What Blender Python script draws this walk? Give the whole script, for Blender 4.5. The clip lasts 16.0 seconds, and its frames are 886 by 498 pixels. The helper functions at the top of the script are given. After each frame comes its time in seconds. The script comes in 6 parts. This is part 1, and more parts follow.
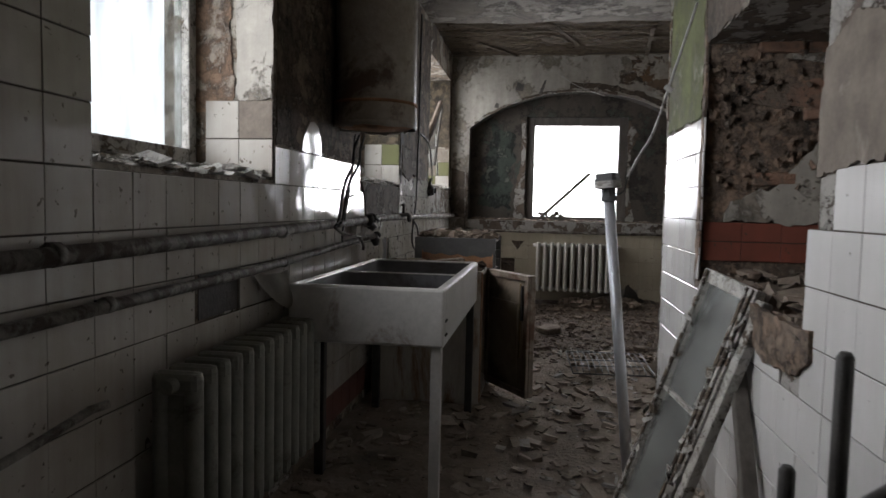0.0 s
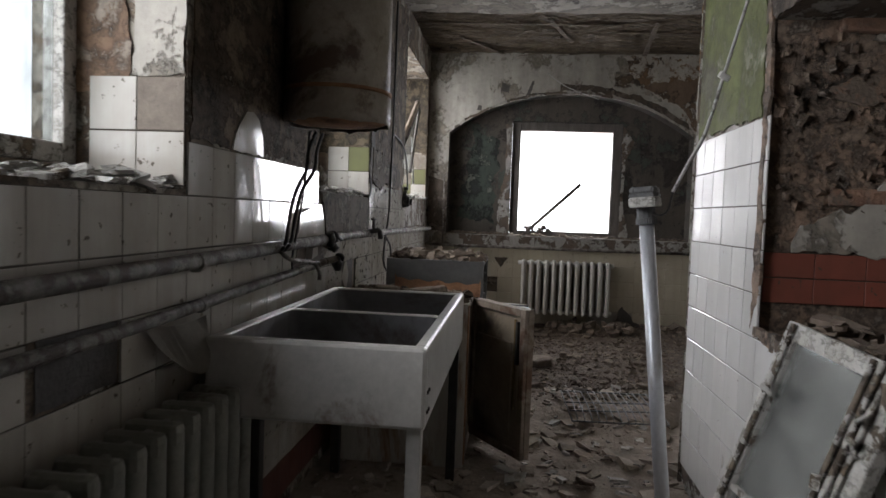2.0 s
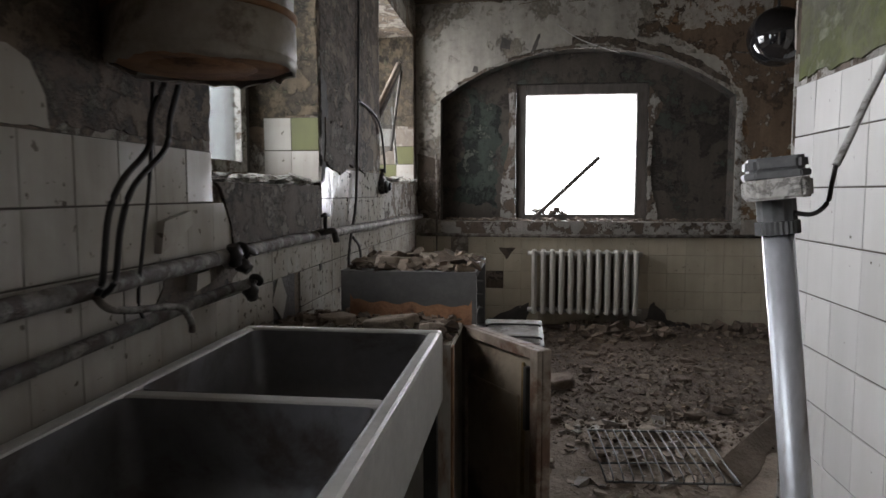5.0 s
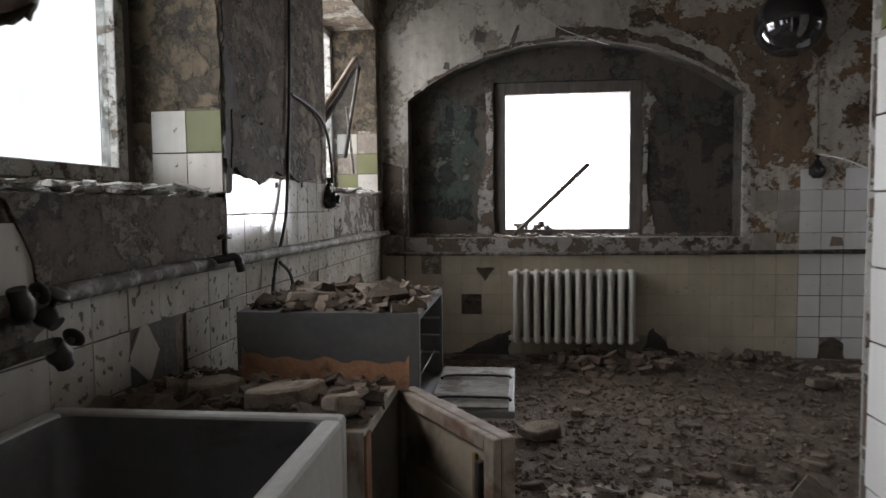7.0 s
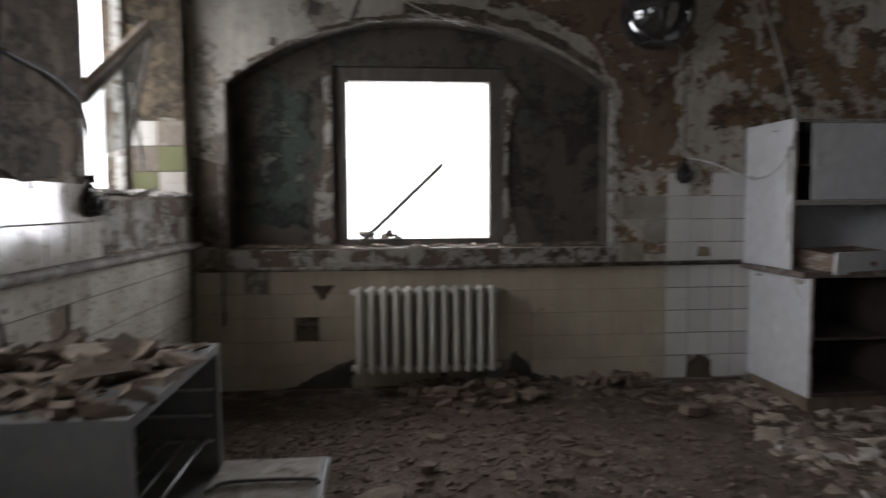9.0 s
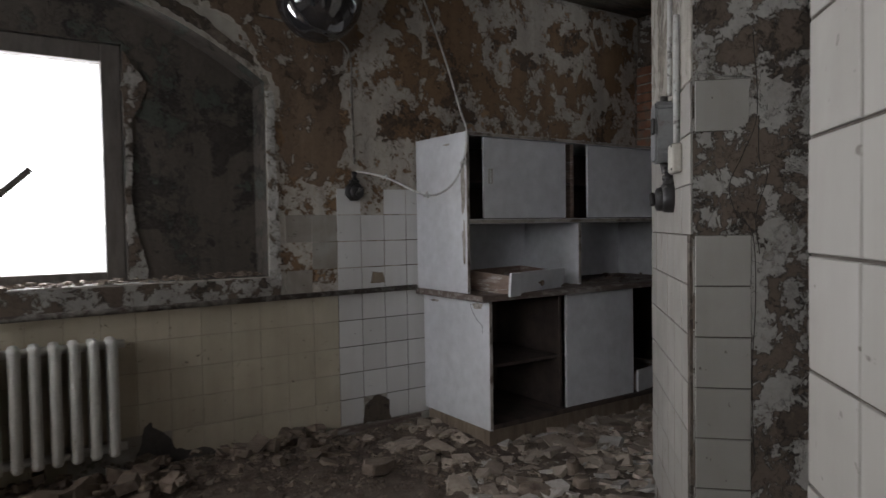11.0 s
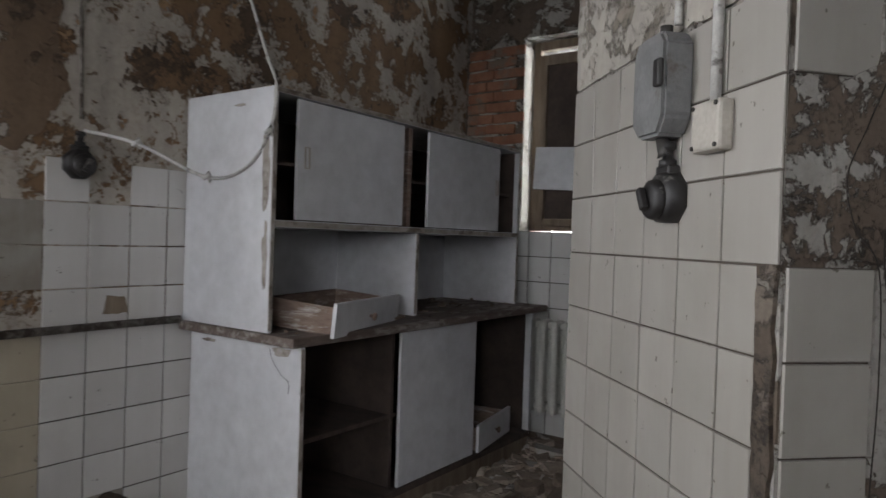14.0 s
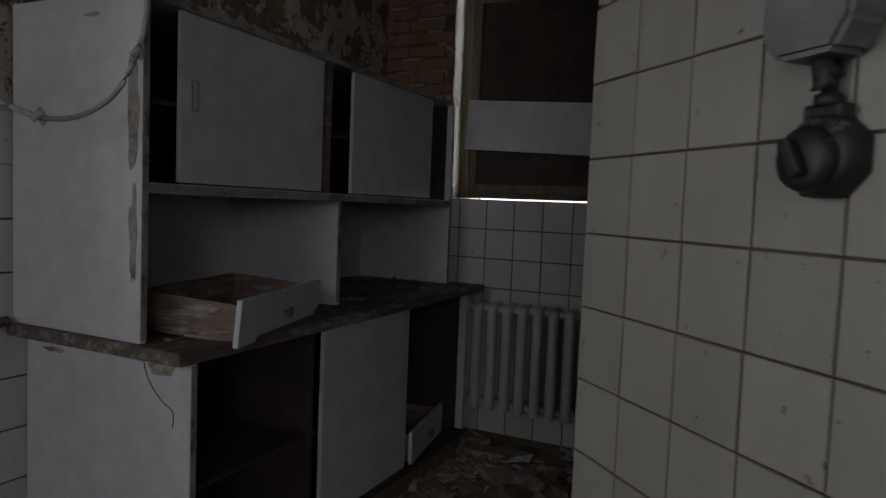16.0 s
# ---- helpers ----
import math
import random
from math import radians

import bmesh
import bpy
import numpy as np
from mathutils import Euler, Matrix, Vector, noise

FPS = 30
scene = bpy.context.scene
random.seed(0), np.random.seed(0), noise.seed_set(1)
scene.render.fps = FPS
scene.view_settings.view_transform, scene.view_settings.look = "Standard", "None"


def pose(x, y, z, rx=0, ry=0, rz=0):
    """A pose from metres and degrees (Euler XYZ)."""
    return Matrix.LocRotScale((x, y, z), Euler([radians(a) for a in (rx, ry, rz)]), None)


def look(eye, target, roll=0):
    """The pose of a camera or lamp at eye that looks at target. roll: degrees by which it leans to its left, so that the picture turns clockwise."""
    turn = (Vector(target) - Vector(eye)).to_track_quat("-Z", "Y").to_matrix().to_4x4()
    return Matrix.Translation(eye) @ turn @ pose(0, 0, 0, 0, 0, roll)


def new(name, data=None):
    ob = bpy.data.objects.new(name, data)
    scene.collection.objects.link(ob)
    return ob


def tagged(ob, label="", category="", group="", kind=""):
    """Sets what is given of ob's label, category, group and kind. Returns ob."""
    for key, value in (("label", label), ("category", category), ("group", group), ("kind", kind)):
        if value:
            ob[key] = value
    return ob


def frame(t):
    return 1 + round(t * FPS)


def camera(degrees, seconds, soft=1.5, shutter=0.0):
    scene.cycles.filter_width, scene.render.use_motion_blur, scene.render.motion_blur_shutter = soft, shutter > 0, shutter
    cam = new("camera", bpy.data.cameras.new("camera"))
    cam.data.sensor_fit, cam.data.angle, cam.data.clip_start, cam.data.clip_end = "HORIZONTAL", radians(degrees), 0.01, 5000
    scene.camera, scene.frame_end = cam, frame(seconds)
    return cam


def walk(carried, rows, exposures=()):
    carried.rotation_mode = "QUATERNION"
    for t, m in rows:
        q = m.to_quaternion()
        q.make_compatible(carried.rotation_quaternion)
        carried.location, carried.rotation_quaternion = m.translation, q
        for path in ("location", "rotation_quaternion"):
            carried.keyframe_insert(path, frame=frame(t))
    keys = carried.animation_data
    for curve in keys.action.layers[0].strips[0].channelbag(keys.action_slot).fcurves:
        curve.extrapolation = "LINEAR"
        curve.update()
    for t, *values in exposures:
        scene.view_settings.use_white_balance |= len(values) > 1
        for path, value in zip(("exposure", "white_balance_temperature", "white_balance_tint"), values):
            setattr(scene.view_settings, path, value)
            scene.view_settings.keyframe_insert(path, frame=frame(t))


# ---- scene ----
cam = camera(67.1, 16.0, shutter=0.5)
METRES, EYE, TILT, LEAN, TURN = 6.2, 1.25, 0.0, 0.0, 8.7
PATH = [
    (0, (0.154, -0.061, 1.287), (-0.135, 1.914, 1.158), 1.3),
    (0.5, (0.118, 0.128, 1.277), (-0.213, 2.095, 1.134), 2.4),
    (1, (0.056, 0.334, 1.288), (-0.275, 2.301, 1.137), 2.7),
    (1.5, (0.02, 0.547, 1.324), (-0.235, 2.525, 1.175), 2.1),
    (2, (0.004, 0.746, 1.335), (-0.205, 2.732, 1.231), 2.1),
    (2.5, (0.01, 0.969, 1.343), (-0.213, 2.954, 1.246), 2.2),
    (3, (0.012, 1.16, 1.355), (-0.241, 3.14, 1.244), 2.0),
    (3.2, (-0.007, 1.235, 1.359), (-0.277, 3.214, 1.241), 2.0),
    (5.3, (0.055, 2.051, 1.397), (-0.182, 4.029, 1.227), -0.5),
    (5.5, (0.079, 2.122, 1.391), (-0.156, 4.102, 1.231), -0.8),
    (6, (0.111, 2.298, 1.392), (-0.104, 4.28, 1.231), -0.8),
    (6.5, (0.129, 2.509, 1.394), (-0.065, 4.493, 1.234), -0.4),
    (7, (0.138, 2.722, 1.388), (-0.084, 4.706, 1.26), -0.6),
    (7.5, (0.167, 2.927, 1.393), (-0.126, 4.901, 1.267), -0.7),
    (8, (0.203, 3.124, 1.388), (-0.093, 5.098, 1.269), -0.7),
    (8.5, (0.222, 3.346, 1.372), (0.029, 5.333, 1.258), -0.5),
    (9, (0.276, 3.572, 1.427), (0.459, 5.559, 1.296), -0.3),
    (9.5, (0.253, 3.804, 1.489), (0.864, 5.703, 1.345), -0.4),
    (10, (0.36, 3.996, 1.463), (1.214, 5.802, 1.371), -1.5),
    (10.2, (0.379, 4.083, 1.441), (1.31, 5.851, 1.366), -1.5),
    (12.3, (0.936, 4.897, 1.391), (2.234, 6.418, 1.328), -0.2),
    (12.5, (0.969, 4.961, 1.398), (2.307, 6.447, 1.356), -0.4),
    (13, (1.02, 5.132, 1.415), (2.458, 6.521, 1.372), -0.1),
    (13.5, (1.115, 5.347, 1.384), (2.612, 6.673, 1.342), 1.6),
    (14, (1.168, 5.576, 1.39), (2.798, 6.735, 1.361), 1.9),
    (14.5, (1.238, 5.725, 1.372), (2.955, 6.748, 1.299), 1.4),
    (15, (1.364, 5.854, 1.367), (3.133, 6.781, 1.266), 1.2),
    (15.5, (1.487, 5.972, 1.396), (3.281, 6.846, 1.269), 1.4),
    (16, (1.616, 6.105, 1.41), (3.416, 6.969, 1.284), 2.3),
]
walk(cam, [(t, look(eye, target, roll)) for t, eye, target, roll in PATH],
     [(0.0, 0.0, 6500, 15), (1.5, 0.08, 6500, 15), (5.5, 0.1, 6500, 15), (7.5, 0.02, 6500, 15), (8.5, -0.1, 6500, 15), (9.5, -0.18, 6500, 15), (10.2, -0.25, 6500, 15), (12.3, 0.5, 6500, 15), (14.0, 0.35, 6500, 15), (15.5, 0.08, 6500, 15), (15.6, -0.12, 6500, 15), (15.7, -0.35, 6500, 15), (15.8, -0.6, 6500, 15), (15.9, -0.95, 6500, 15), (16.0, -1.3, 6500, 15)])

# ---- world and light ----
world = bpy.data.worlds.new("overcast")
scene.world = world
world.use_nodes = True
wn = world.node_tree
sky = wn.nodes.new("ShaderNodeTexSky")
sky.sky_type = "NISHITA"
sky.sun_disc = False
sky.sun_elevation, sky.sun_rotation = radians(35), radians(-70)
sky.air_density, sky.dust_density = 1.0, 3.0
wn.links.new(sky.outputs[0], wn.nodes["Background"].inputs[0])
wn.nodes["Background"].inputs[1].default_value = 0.1
sun = new("sun", bpy.data.lights.new("sun", "SUN"))
sun.data.energy, sun.data.angle, sun.data.color = 0.5, radians(12), (1.0, 0.96, 0.9)
sun.matrix_world = look((-8, 2, 8), (0, 4, 0))


def window_light(name, eye, target, w, h, power, colour=(0.93, 0.97, 1.0)):
    """Daylight in a window's opening."""
    ob = new(name, bpy.data.lights.new(name, "AREA"))
    ob.data.shape, ob.data.size, ob.data.size_y = "RECTANGLE", w, h
    ob.data.energy, ob.data.color = power, colour
    ob.matrix_world = look(eye, target)
    return ob


def backdrop(name, corners):
    """The white overcast sky far off outside the windows."""
    m = bpy.data.materials.new("overcast_sky")
    m.use_nodes = True
    em = m.node_tree.nodes.new("ShaderNodeEmission")
    em.inputs[0].default_value, em.inputs[1].default_value = (0.95, 0.98, 1.0, 1), 5.0
    m.node_tree.links.new(em.outputs[0], m.node_tree.nodes["Material Output"].inputs[0])
    me = bpy.data.meshes.new(name)
    me.from_pydata(corners, [], [(0, 1, 2, 3)])
    me.materials.append(m)
    return tagged(new(name, me), "white overcast sky in the distance", "sky", kind="structure")


backdrop("backdrop_west", [(-60, -70, -1), (-60, 70, -1), (-60, 70, 45), (-60, -70, 45)])
backdrop("backdrop_north", [(-30, 24, -1), (36, 24, -1), (36, 24, 25), (-30, 24, 25)])
backdrop("backdrop_east", [(66, -70, -1), (66, 70, -1), (66, 70, 45), (66, -70, 45)])
window_light("daylight_west_1", (-1.62, 2.06, 2.08), (0, 2.06, 2.0), 1.3, 1.5, 64)
window_light("daylight_west_2", (-1.62, 4.57, 2.1), (0, 4.57, 2.0), 1.35, 1.4, 66)
window_light("daylight_west_3", (-1.62, 7.33, 2.12), (0, 7.33, 2.0), 1.5, 1.4, 38)
window_light("daylight_north", (0.55, 8.8, 1.74), (0.55, 0, 1.6), 1.1, 1.15, 66)
window_light("daylight_east", (5.72, 7.2, 2.1), (0, 7.2, 2.0), 1.1, 1.3, 115)


# ---- materials ----
def ramp_node(nt, src, stops, mode="LINEAR"):
    r = nt.nodes.new("ShaderNodeValToRGB")
    r.color_ramp.interpolation = mode
    el = r.color_ramp.elements
    while len(el) < len(stops):
        el.new(0.5)
    for e, (p, c) in zip(el, stops):
        e.position = p
        e.color = (*c, 1) if len(c) == 3 else c
    nt.links.new(src, r.inputs[0])
    return r.outputs[0]


def grey(v):
    return (v, v, v)


def noise_node(nt, vec, scale, detail=6, rough=0.6, dist=0.0):
    n = nt.nodes.new("ShaderNodeTexNoise")
    n.inputs["Scale"].default_value, n.inputs["Detail"].default_value = scale, detail
    n.inputs["Roughness"].default_value, n.inputs["Distortion"].default_value = rough, dist
    nt.links.new(vec, n.inputs["Vector"])
    return n.outputs[0]


def mix_node(nt, fac, a, b, kind="MIX"):
    m = nt.nodes.new("ShaderNodeMix")
    m.data_type, m.blend_type = "RGBA", kind
    for sock, v in ((m.inputs[0], fac), (m.inputs[6], a), (m.inputs[7], b)):
        if isinstance(v, bpy.types.NodeSocket):
            nt.links.new(v, sock)
        elif isinstance(v, (int, float)):
            sock.default_value = v
        else:
            sock.default_value = (*v, 1)
    return m.outputs[2]


def bump_node(nt, height, strength, dist, normal=None):
    b = nt.nodes.new("ShaderNodeBump")
    b.inputs["Strength"].default_value, b.inputs["Distance"].default_value = strength, dist
    nt.links.new(height, b.inputs["Height"])
    if normal is not None:
        nt.links.new(normal, b.inputs["Normal"])
    return b.outputs[0]


def start_mat(name, rough=0.8, metal=0.0):
    m = bpy.data.materials.new(name)
    m.use_nodes = True
    nt = m.node_tree
    bs = nt.nodes["Principled BSDF"]
    bs.inputs["Roughness"].default_value, bs.inputs["Metallic"].default_value = rough, metal
    geo = nt.nodes.new("ShaderNodeNewGeometry")
    return m, nt, bs, geo.outputs["Position"]


def mapped(nt, vec, scale):
    mp = nt.nodes.new("ShaderNodeMapping")
    mp.inputs["Scale"].default_value = scale
    nt.links.new(vec, mp.inputs[0])
    return mp.outputs[0]


def peeling(name, coats, scale=1.6, edge=0.02, rough=0.9, streak=0.4, relief=0.012, chips=0.33):
    """Old wall paint in coats that flaked away; coats: (threshold, colour) from the deepest up. Flakes break off in jagged bits at several sizes."""
    m, nt, bs, pos = start_mat(name, rough)
    big = noise_node(nt, pos, scale, 9, 0.62, 0.35)
    fine = noise_node(nt, pos, scale * 14, 6, 0.7)
    # jagged outlines: the position is shifted by small cells and by fine noise
    cell = nt.nodes.new("ShaderNodeTexVoronoi")
    cell.inputs["Scale"].default_value = 13 + scale * 3
    nt.links.new(pos, cell.inputs["Vector"])
    jag = mix_node(nt, 0.075 / max(scale, 1.5), pos, cell.outputs["Color"], "ADD")
    col = coats[0][1]
    height = None
    for k, (th, c) in enumerate(coats[1:]):
        src = noise_node(nt, mapped(nt, jag, (1 + 0.23 * k, 1 - 0.11 * k, 1 + 0.17 * k)), scale * (1 + 0.45 * k), 12, 0.67, 0.3)
        mask = ramp_node(nt, src, [(th - edge, grey(0)), (th + edge, grey(1))])
        rim = ramp_node(nt, src, [(th - edge * 3.2, grey(1)), (th - edge * 0.8, grey(0.45)), (th + edge, grey(1))])
        col = mix_node(nt, 0.8, mix_node(nt, mask, col, c), rim, "MULTIPLY")
        height = mask if height is None else mix_node(nt, 0.5, height, mask)
    # small chips down to the undercoat, scattered in swarms
    spall = noise_node(nt, jag, min(scale * 7.5, 24), 7, 0.72)
    gate = ramp_node(nt, noise_node(nt, pos, scale * 1.3, 4, 0.6), [(0.42, grey(0)), (0.6, grey(1))])
    chip_mask = mix_node(nt, gate, grey(0), ramp_node(nt, spall, [(chips + 0.09, grey(1)), (chips + 0.115, grey(0))]))
    col = mix_node(nt, chip_mask, col, coats[1][1])
    tone = ramp_node(nt, fine, [(0.2, grey(0.55)), (0.75, grey(1.1))])
    col = mix_node(nt, 0.55, col, tone, "MULTIPLY")
    run = noise_node(nt, mapped(nt, pos, (5, 5, 0.5)), 1.6, 5, 0.6)
    col = mix_node(nt, streak, col, ramp_node(nt, run, [(0.3, grey(0.35)), (0.65, grey(1))]), "MULTIPLY")
    col = mix_node(nt, 0.35, col, ramp_node(nt, big, [(0.3, (0.42, 0.38, 0.33)), (0.7, grey(1))]), "MULTIPLY")
    nt.links.new(col, bs.inputs["Base Color"])
    nrm = bump_node(nt, fine, 0.5, 0.006)
    nt.links.new(bump_node(nt, mix_node(nt, chip_mask, height, grey(0)), 0.9, relief, nrm), bs.inputs["Normal"])
    return m


def glazed(name, base, dark, rough=0.16, grime=0.35, speck=0.0):
    """Glazed wall tile with a grimy film, a little different from piece to piece."""
    m, nt, bs, pos = start_mat(name, rough)
    info = nt.nodes.new("ShaderNodeObjectInfo")
    dirt = noise_node(nt, pos, 3.0, 6, 0.55, 0.3)
    drip = noise_node(nt, mapped(nt, pos, (9, 9, 0.9)), 1.5, 6, 0.6)
    spots = noise_node(nt, pos, 34, 3, 0.55)
    col = mix_node(nt, ramp_node(nt, info.outputs["Random"], [(0, grey(0)), (1, grey(1))]), base, tuple(c * 0.86 for c in base))
    col = mix_node(nt, ramp_node(nt, dirt, [(0.38, grey(grime * 1.5)), (0.66, grey(0.02))]), col, dark)
    col = mix_node(nt, ramp_node(nt, drip, [(0.3, grey(grime)), (0.6, grey(0))]), col, dark)
    col = mix_node(nt, ramp_node(nt, spots, [(0.27 + speck, grey(0.8)), (0.31 + speck, grey(0))]), col, (0.07, 0.055, 0.04))
    chips = noise_node(nt, mapped(nt, pos, (1, 1, 1.3)), 11, 8, 0.75, 0.8)
    col = mix_node(nt, ramp_node(nt, chips, [(0.27 + speck * 0.6, grey(0.85)), (0.3 + speck * 0.6, grey(0))]), col, (0.13, 0.1, 0.075))
    nt.links.new(col, bs.inputs["Base Color"])
    nt.links.new(ramp_node(nt, dirt, [(0.3, grey(min(1, rough + 0.14))), (0.6, grey(rough))]), bs.inputs["Roughness"])
    wave = noise_node(nt, pos, 7, 2, 0.4)
    nt.links.new(bump_node(nt, dirt, 0.12, 0.004, bump_node(nt, wave, 0.15, 0.01)), bs.inputs["Normal"])
    return m


def surface(name, a, b, scale=6.0, rough=0.7, metal=0.0, bump=0.3, dist=0.004, stretch=(1, 1, 1), stain=None, stain_at=0.42, varied=False):
    """A plain surface in two tones with grain, and stains of a third colour where given."""
    m, nt, bs, pos = start_mat(name, rough, metal)
    v = mapped(nt, pos, stretch)
    n1 = noise_node(nt, v, scale, 8, 0.62, 0.2)
    n2 = noise_node(nt, v, scale * 9, 5, 0.6)
    col = mix_node(nt, ramp_node(nt, n1, [(0.32, grey(0)), (0.68, grey(1))]), a, b)
    if varied:
        geo = nt.nodes.new("ShaderNodeNewGeometry")
        col = mix_node(nt, 0.7, col, ramp_node(nt, geo.outputs["Random Per Island"], [(0, grey(0.45)), (0.6, grey(0.9)), (1, grey(1.45))]), "MULTIPLY")
    if stain:
        n3 = noise_node(nt, v, scale * 0.55, 9, 0.7, 0.4)
        col = mix_node(nt, ramp_node(nt, n3, [(stain_at - 0.05, grey(0.9)), (stain_at + 0.04, grey(0))]), col, stain)
    col = mix_node(nt, 0.4, col, ramp_node(nt, n2, [(0.25, grey(0.55)), (0.7, grey(1.05))]), "MULTIPLY")
    nt.links.new(col, bs.inputs["Base Color"])
    nt.links.new(bump_node(nt, n2, bump, dist), bs.inputs["Normal"])
    return m


def glass_mat(name, tint=(0.9, 0.95, 0.95), rough=0.05, dirt=0.3, ior=1.5):
    """A dirty pane: thin clear glass with a film of dust."""
    m, nt, bs, pos = start_mat(name, rough)
    tr = nt.nodes.new("ShaderNodeBsdfTransparent")
    haze = noise_node(nt, mapped(nt, pos, (1, 3, 0.8)), 2.2, 6, 0.6, 0.3)
    nt.links.new(ramp_node(nt, haze, [(0.3, tuple(c * 0.72 for c in tint)), (0.62, tint)]), tr.inputs[0])
    gl = nt.nodes.new("ShaderNodeBsdfGlossy")
    gl.inputs["Roughness"].default_value = rough
    df = nt.nodes.new("ShaderNodeBsdfDiffuse")
    df.inputs[0].default_value = (0.5, 0.5, 0.47, 1)
    fr = nt.nodes.new("ShaderNodeFresnel")
    fr.inputs[0].default_value = ior
    m1 = nt.nodes.new("ShaderNodeMixShader")
    nt.links.new(fr.outputs[0], m1.inputs[0])
    nt.links.new(tr.outputs[0], m1.inputs[1])
    nt.links.new(gl.outputs[0], m1.inputs[2])
    m2 = nt.nodes.new("ShaderNodeMixShader")
    nt.links.new(ramp_node(nt, noise_node(nt, pos, 6, 7, 0.7), [(0.35, grey(dirt)), (0.7, grey(dirt * 0.25))]), m2.inputs[0])
    nt.links.new(m1.outputs[0], m2.inputs[1])
    nt.links.new(df.outputs[0], m2.inputs[2])
    nt.links.new(m2.outputs[0], nt.nodes["Material Output"].inputs[0])
    return m


M_upper = peeling("peeling_wall_paint", [(0, (0.17, 0.12, 0.08)), (0.45, (0.27, 0.2, 0.14)), (0.47, (0.52, 0.48, 0.42)), (0.56, (0.58, 0.55, 0.5))], 1.7)
M_left = peeling("stained_plaster", [(0, (0.15, 0.11, 0.075)), (0.44, (0.22, 0.165, 0.115)), (0.52, (0.4, 0.36, 0.3)), (0.6, (0.5, 0.47, 0.42))], 2.3, streak=0.6)
M_far = peeling("flaking_limewash", [(0, (0.16, 0.115, 0.075)), (0.4, (0.34, 0.3, 0.245)), (0.45, (0.47, 0.44, 0.385))], 1.3, streak=0.45)
M_far_r = peeling("brown_flaking_limewash", [(0, (0.13, 0.088, 0.057)), (0.42, (0.24, 0.15, 0.082)), (0.49, (0.53, 0.485, 0.42)), (0.64, (0.38, 0.245, 0.135))], 2.5, edge=0.014)
M_far_b = peeling("deep_brown_limewash", [(0, (0.14, 0.095, 0.063)), (0.42, (0.205, 0.142, 0.093)), (0.6, (0.48, 0.44, 0.385))], 2.8, edge=0.012)
# mould tones, kept dark so that the colour holds the recess's shade
M_niche = peeling("mouldy_shaded_plaster", [(0, (0.06, 0.05, 0.042)), (0.44, (0.1, 0.085, 0.07)), (0.56, (0.075, 0.085, 0.07)), (0.68, (0.24, 0.21, 0.17))], 2.6)
M_jamb = peeling("crumbling_brick_jamb", [(0, (0.16, 0.118, 0.088)), (0.4, (0.3, 0.225, 0.168)), (0.52, (0.36, 0.25, 0.18)), (0.63, (0.46, 0.39, 0.32))], 5.5, edge=0.05, streak=0.3, relief=0.035)
M_ochre = peeling("ochre_stained_plaster", [(0, (0.17, 0.11, 0.07)), (0.42, (0.26, 0.165, 0.105)), (0.54, (0.38, 0.32, 0.26)), (0.64, (0.5, 0.46, 0.4))], 5.0, edge=0.04, streak=0.5)
M_green = peeling("algae_green_plaster", [(0, (0.24, 0.23, 0.16)), (0.44, (0.15, 0.165, 0.06)), (0.6, (0.36, 0.34, 0.27))], 2.2, edge=0.07)
M_grey_plaster = peeling("grey_mortar_render", [(0, (0.1, 0.075, 0.055)), (0.45, (0.15, 0.115, 0.086)), (0.5, (0.4, 0.38, 0.345))], 4.2, edge=0.012)
M_ceiling = peeling("ceiling_limewash", [(0, (0.085, 0.062, 0.045)), (0.44, (0.18, 0.152, 0.122)), (0.52, (0.3, 0.27, 0.235))], 1.3)
M_straw = surface("reed_and_clay", (0.05, 0.035, 0.024), (0.13, 0.095, 0.062), 9, 0.95, 0, 1.0, 0.03, (0.6, 3, 1), (0.03, 0.021, 0.015))
M_mortar = surface("tile_bed_mortar", (0.12, 0.1, 0.08), (0.22, 0.185, 0.15), 8, 0.95, 0, 0.5, 0.006, (1, 1, 1), (0.3, 0.27, 0.23), 0.38)
M_tile = glazed("cream_glazed_tile", (0.52, 0.495, 0.45), (0.22, 0.185, 0.14), 0.045, 0.3, 0.03)
M_tile_sp = glazed("spattered_cream_tile", (0.54, 0.52, 0.475), (0.22, 0.18, 0.13), 0.08, 0.34, 0.09)
M_grout = surface("grimy_grout", (0.05, 0.04, 0.032), (0.1, 0.085, 0.068), 9, 0.95)
M_tile_y = glazed("yellowed_glazed_tile", (0.52, 0.47, 0.36), (0.25, 0.2, 0.14), 0.3, 0.22, 0.0)
M_tile_w = glazed("white_glazed_tile", (0.63, 0.62, 0.6), (0.3, 0.28, 0.24), 0.12, 0.12, -0.02)
# shaded copy of the pale tile: the diagonal walls' dimmer light as colour
M_tile_p = glazed("shaded_cream_tile", (0.34, 0.322, 0.29), (0.19, 0.17, 0.14), 0.42, 0.2, 0.0)
M_grout_l = surface("pale_grout", (0.2, 0.17, 0.13), (0.32, 0.28, 0.22), 9, 0.95)
M_rot = peeling("rotten_brown_render", [(0, (0.07, 0.052, 0.038)), (0.4, (0.14, 0.102, 0.074)), (0.52, (0.22, 0.165, 0.115)), (0.6, (0.15, 0.135, 0.095)), (0.66, (0.38, 0.34, 0.28))], 4.5, edge=0.03, streak=0.6, relief=0.03)
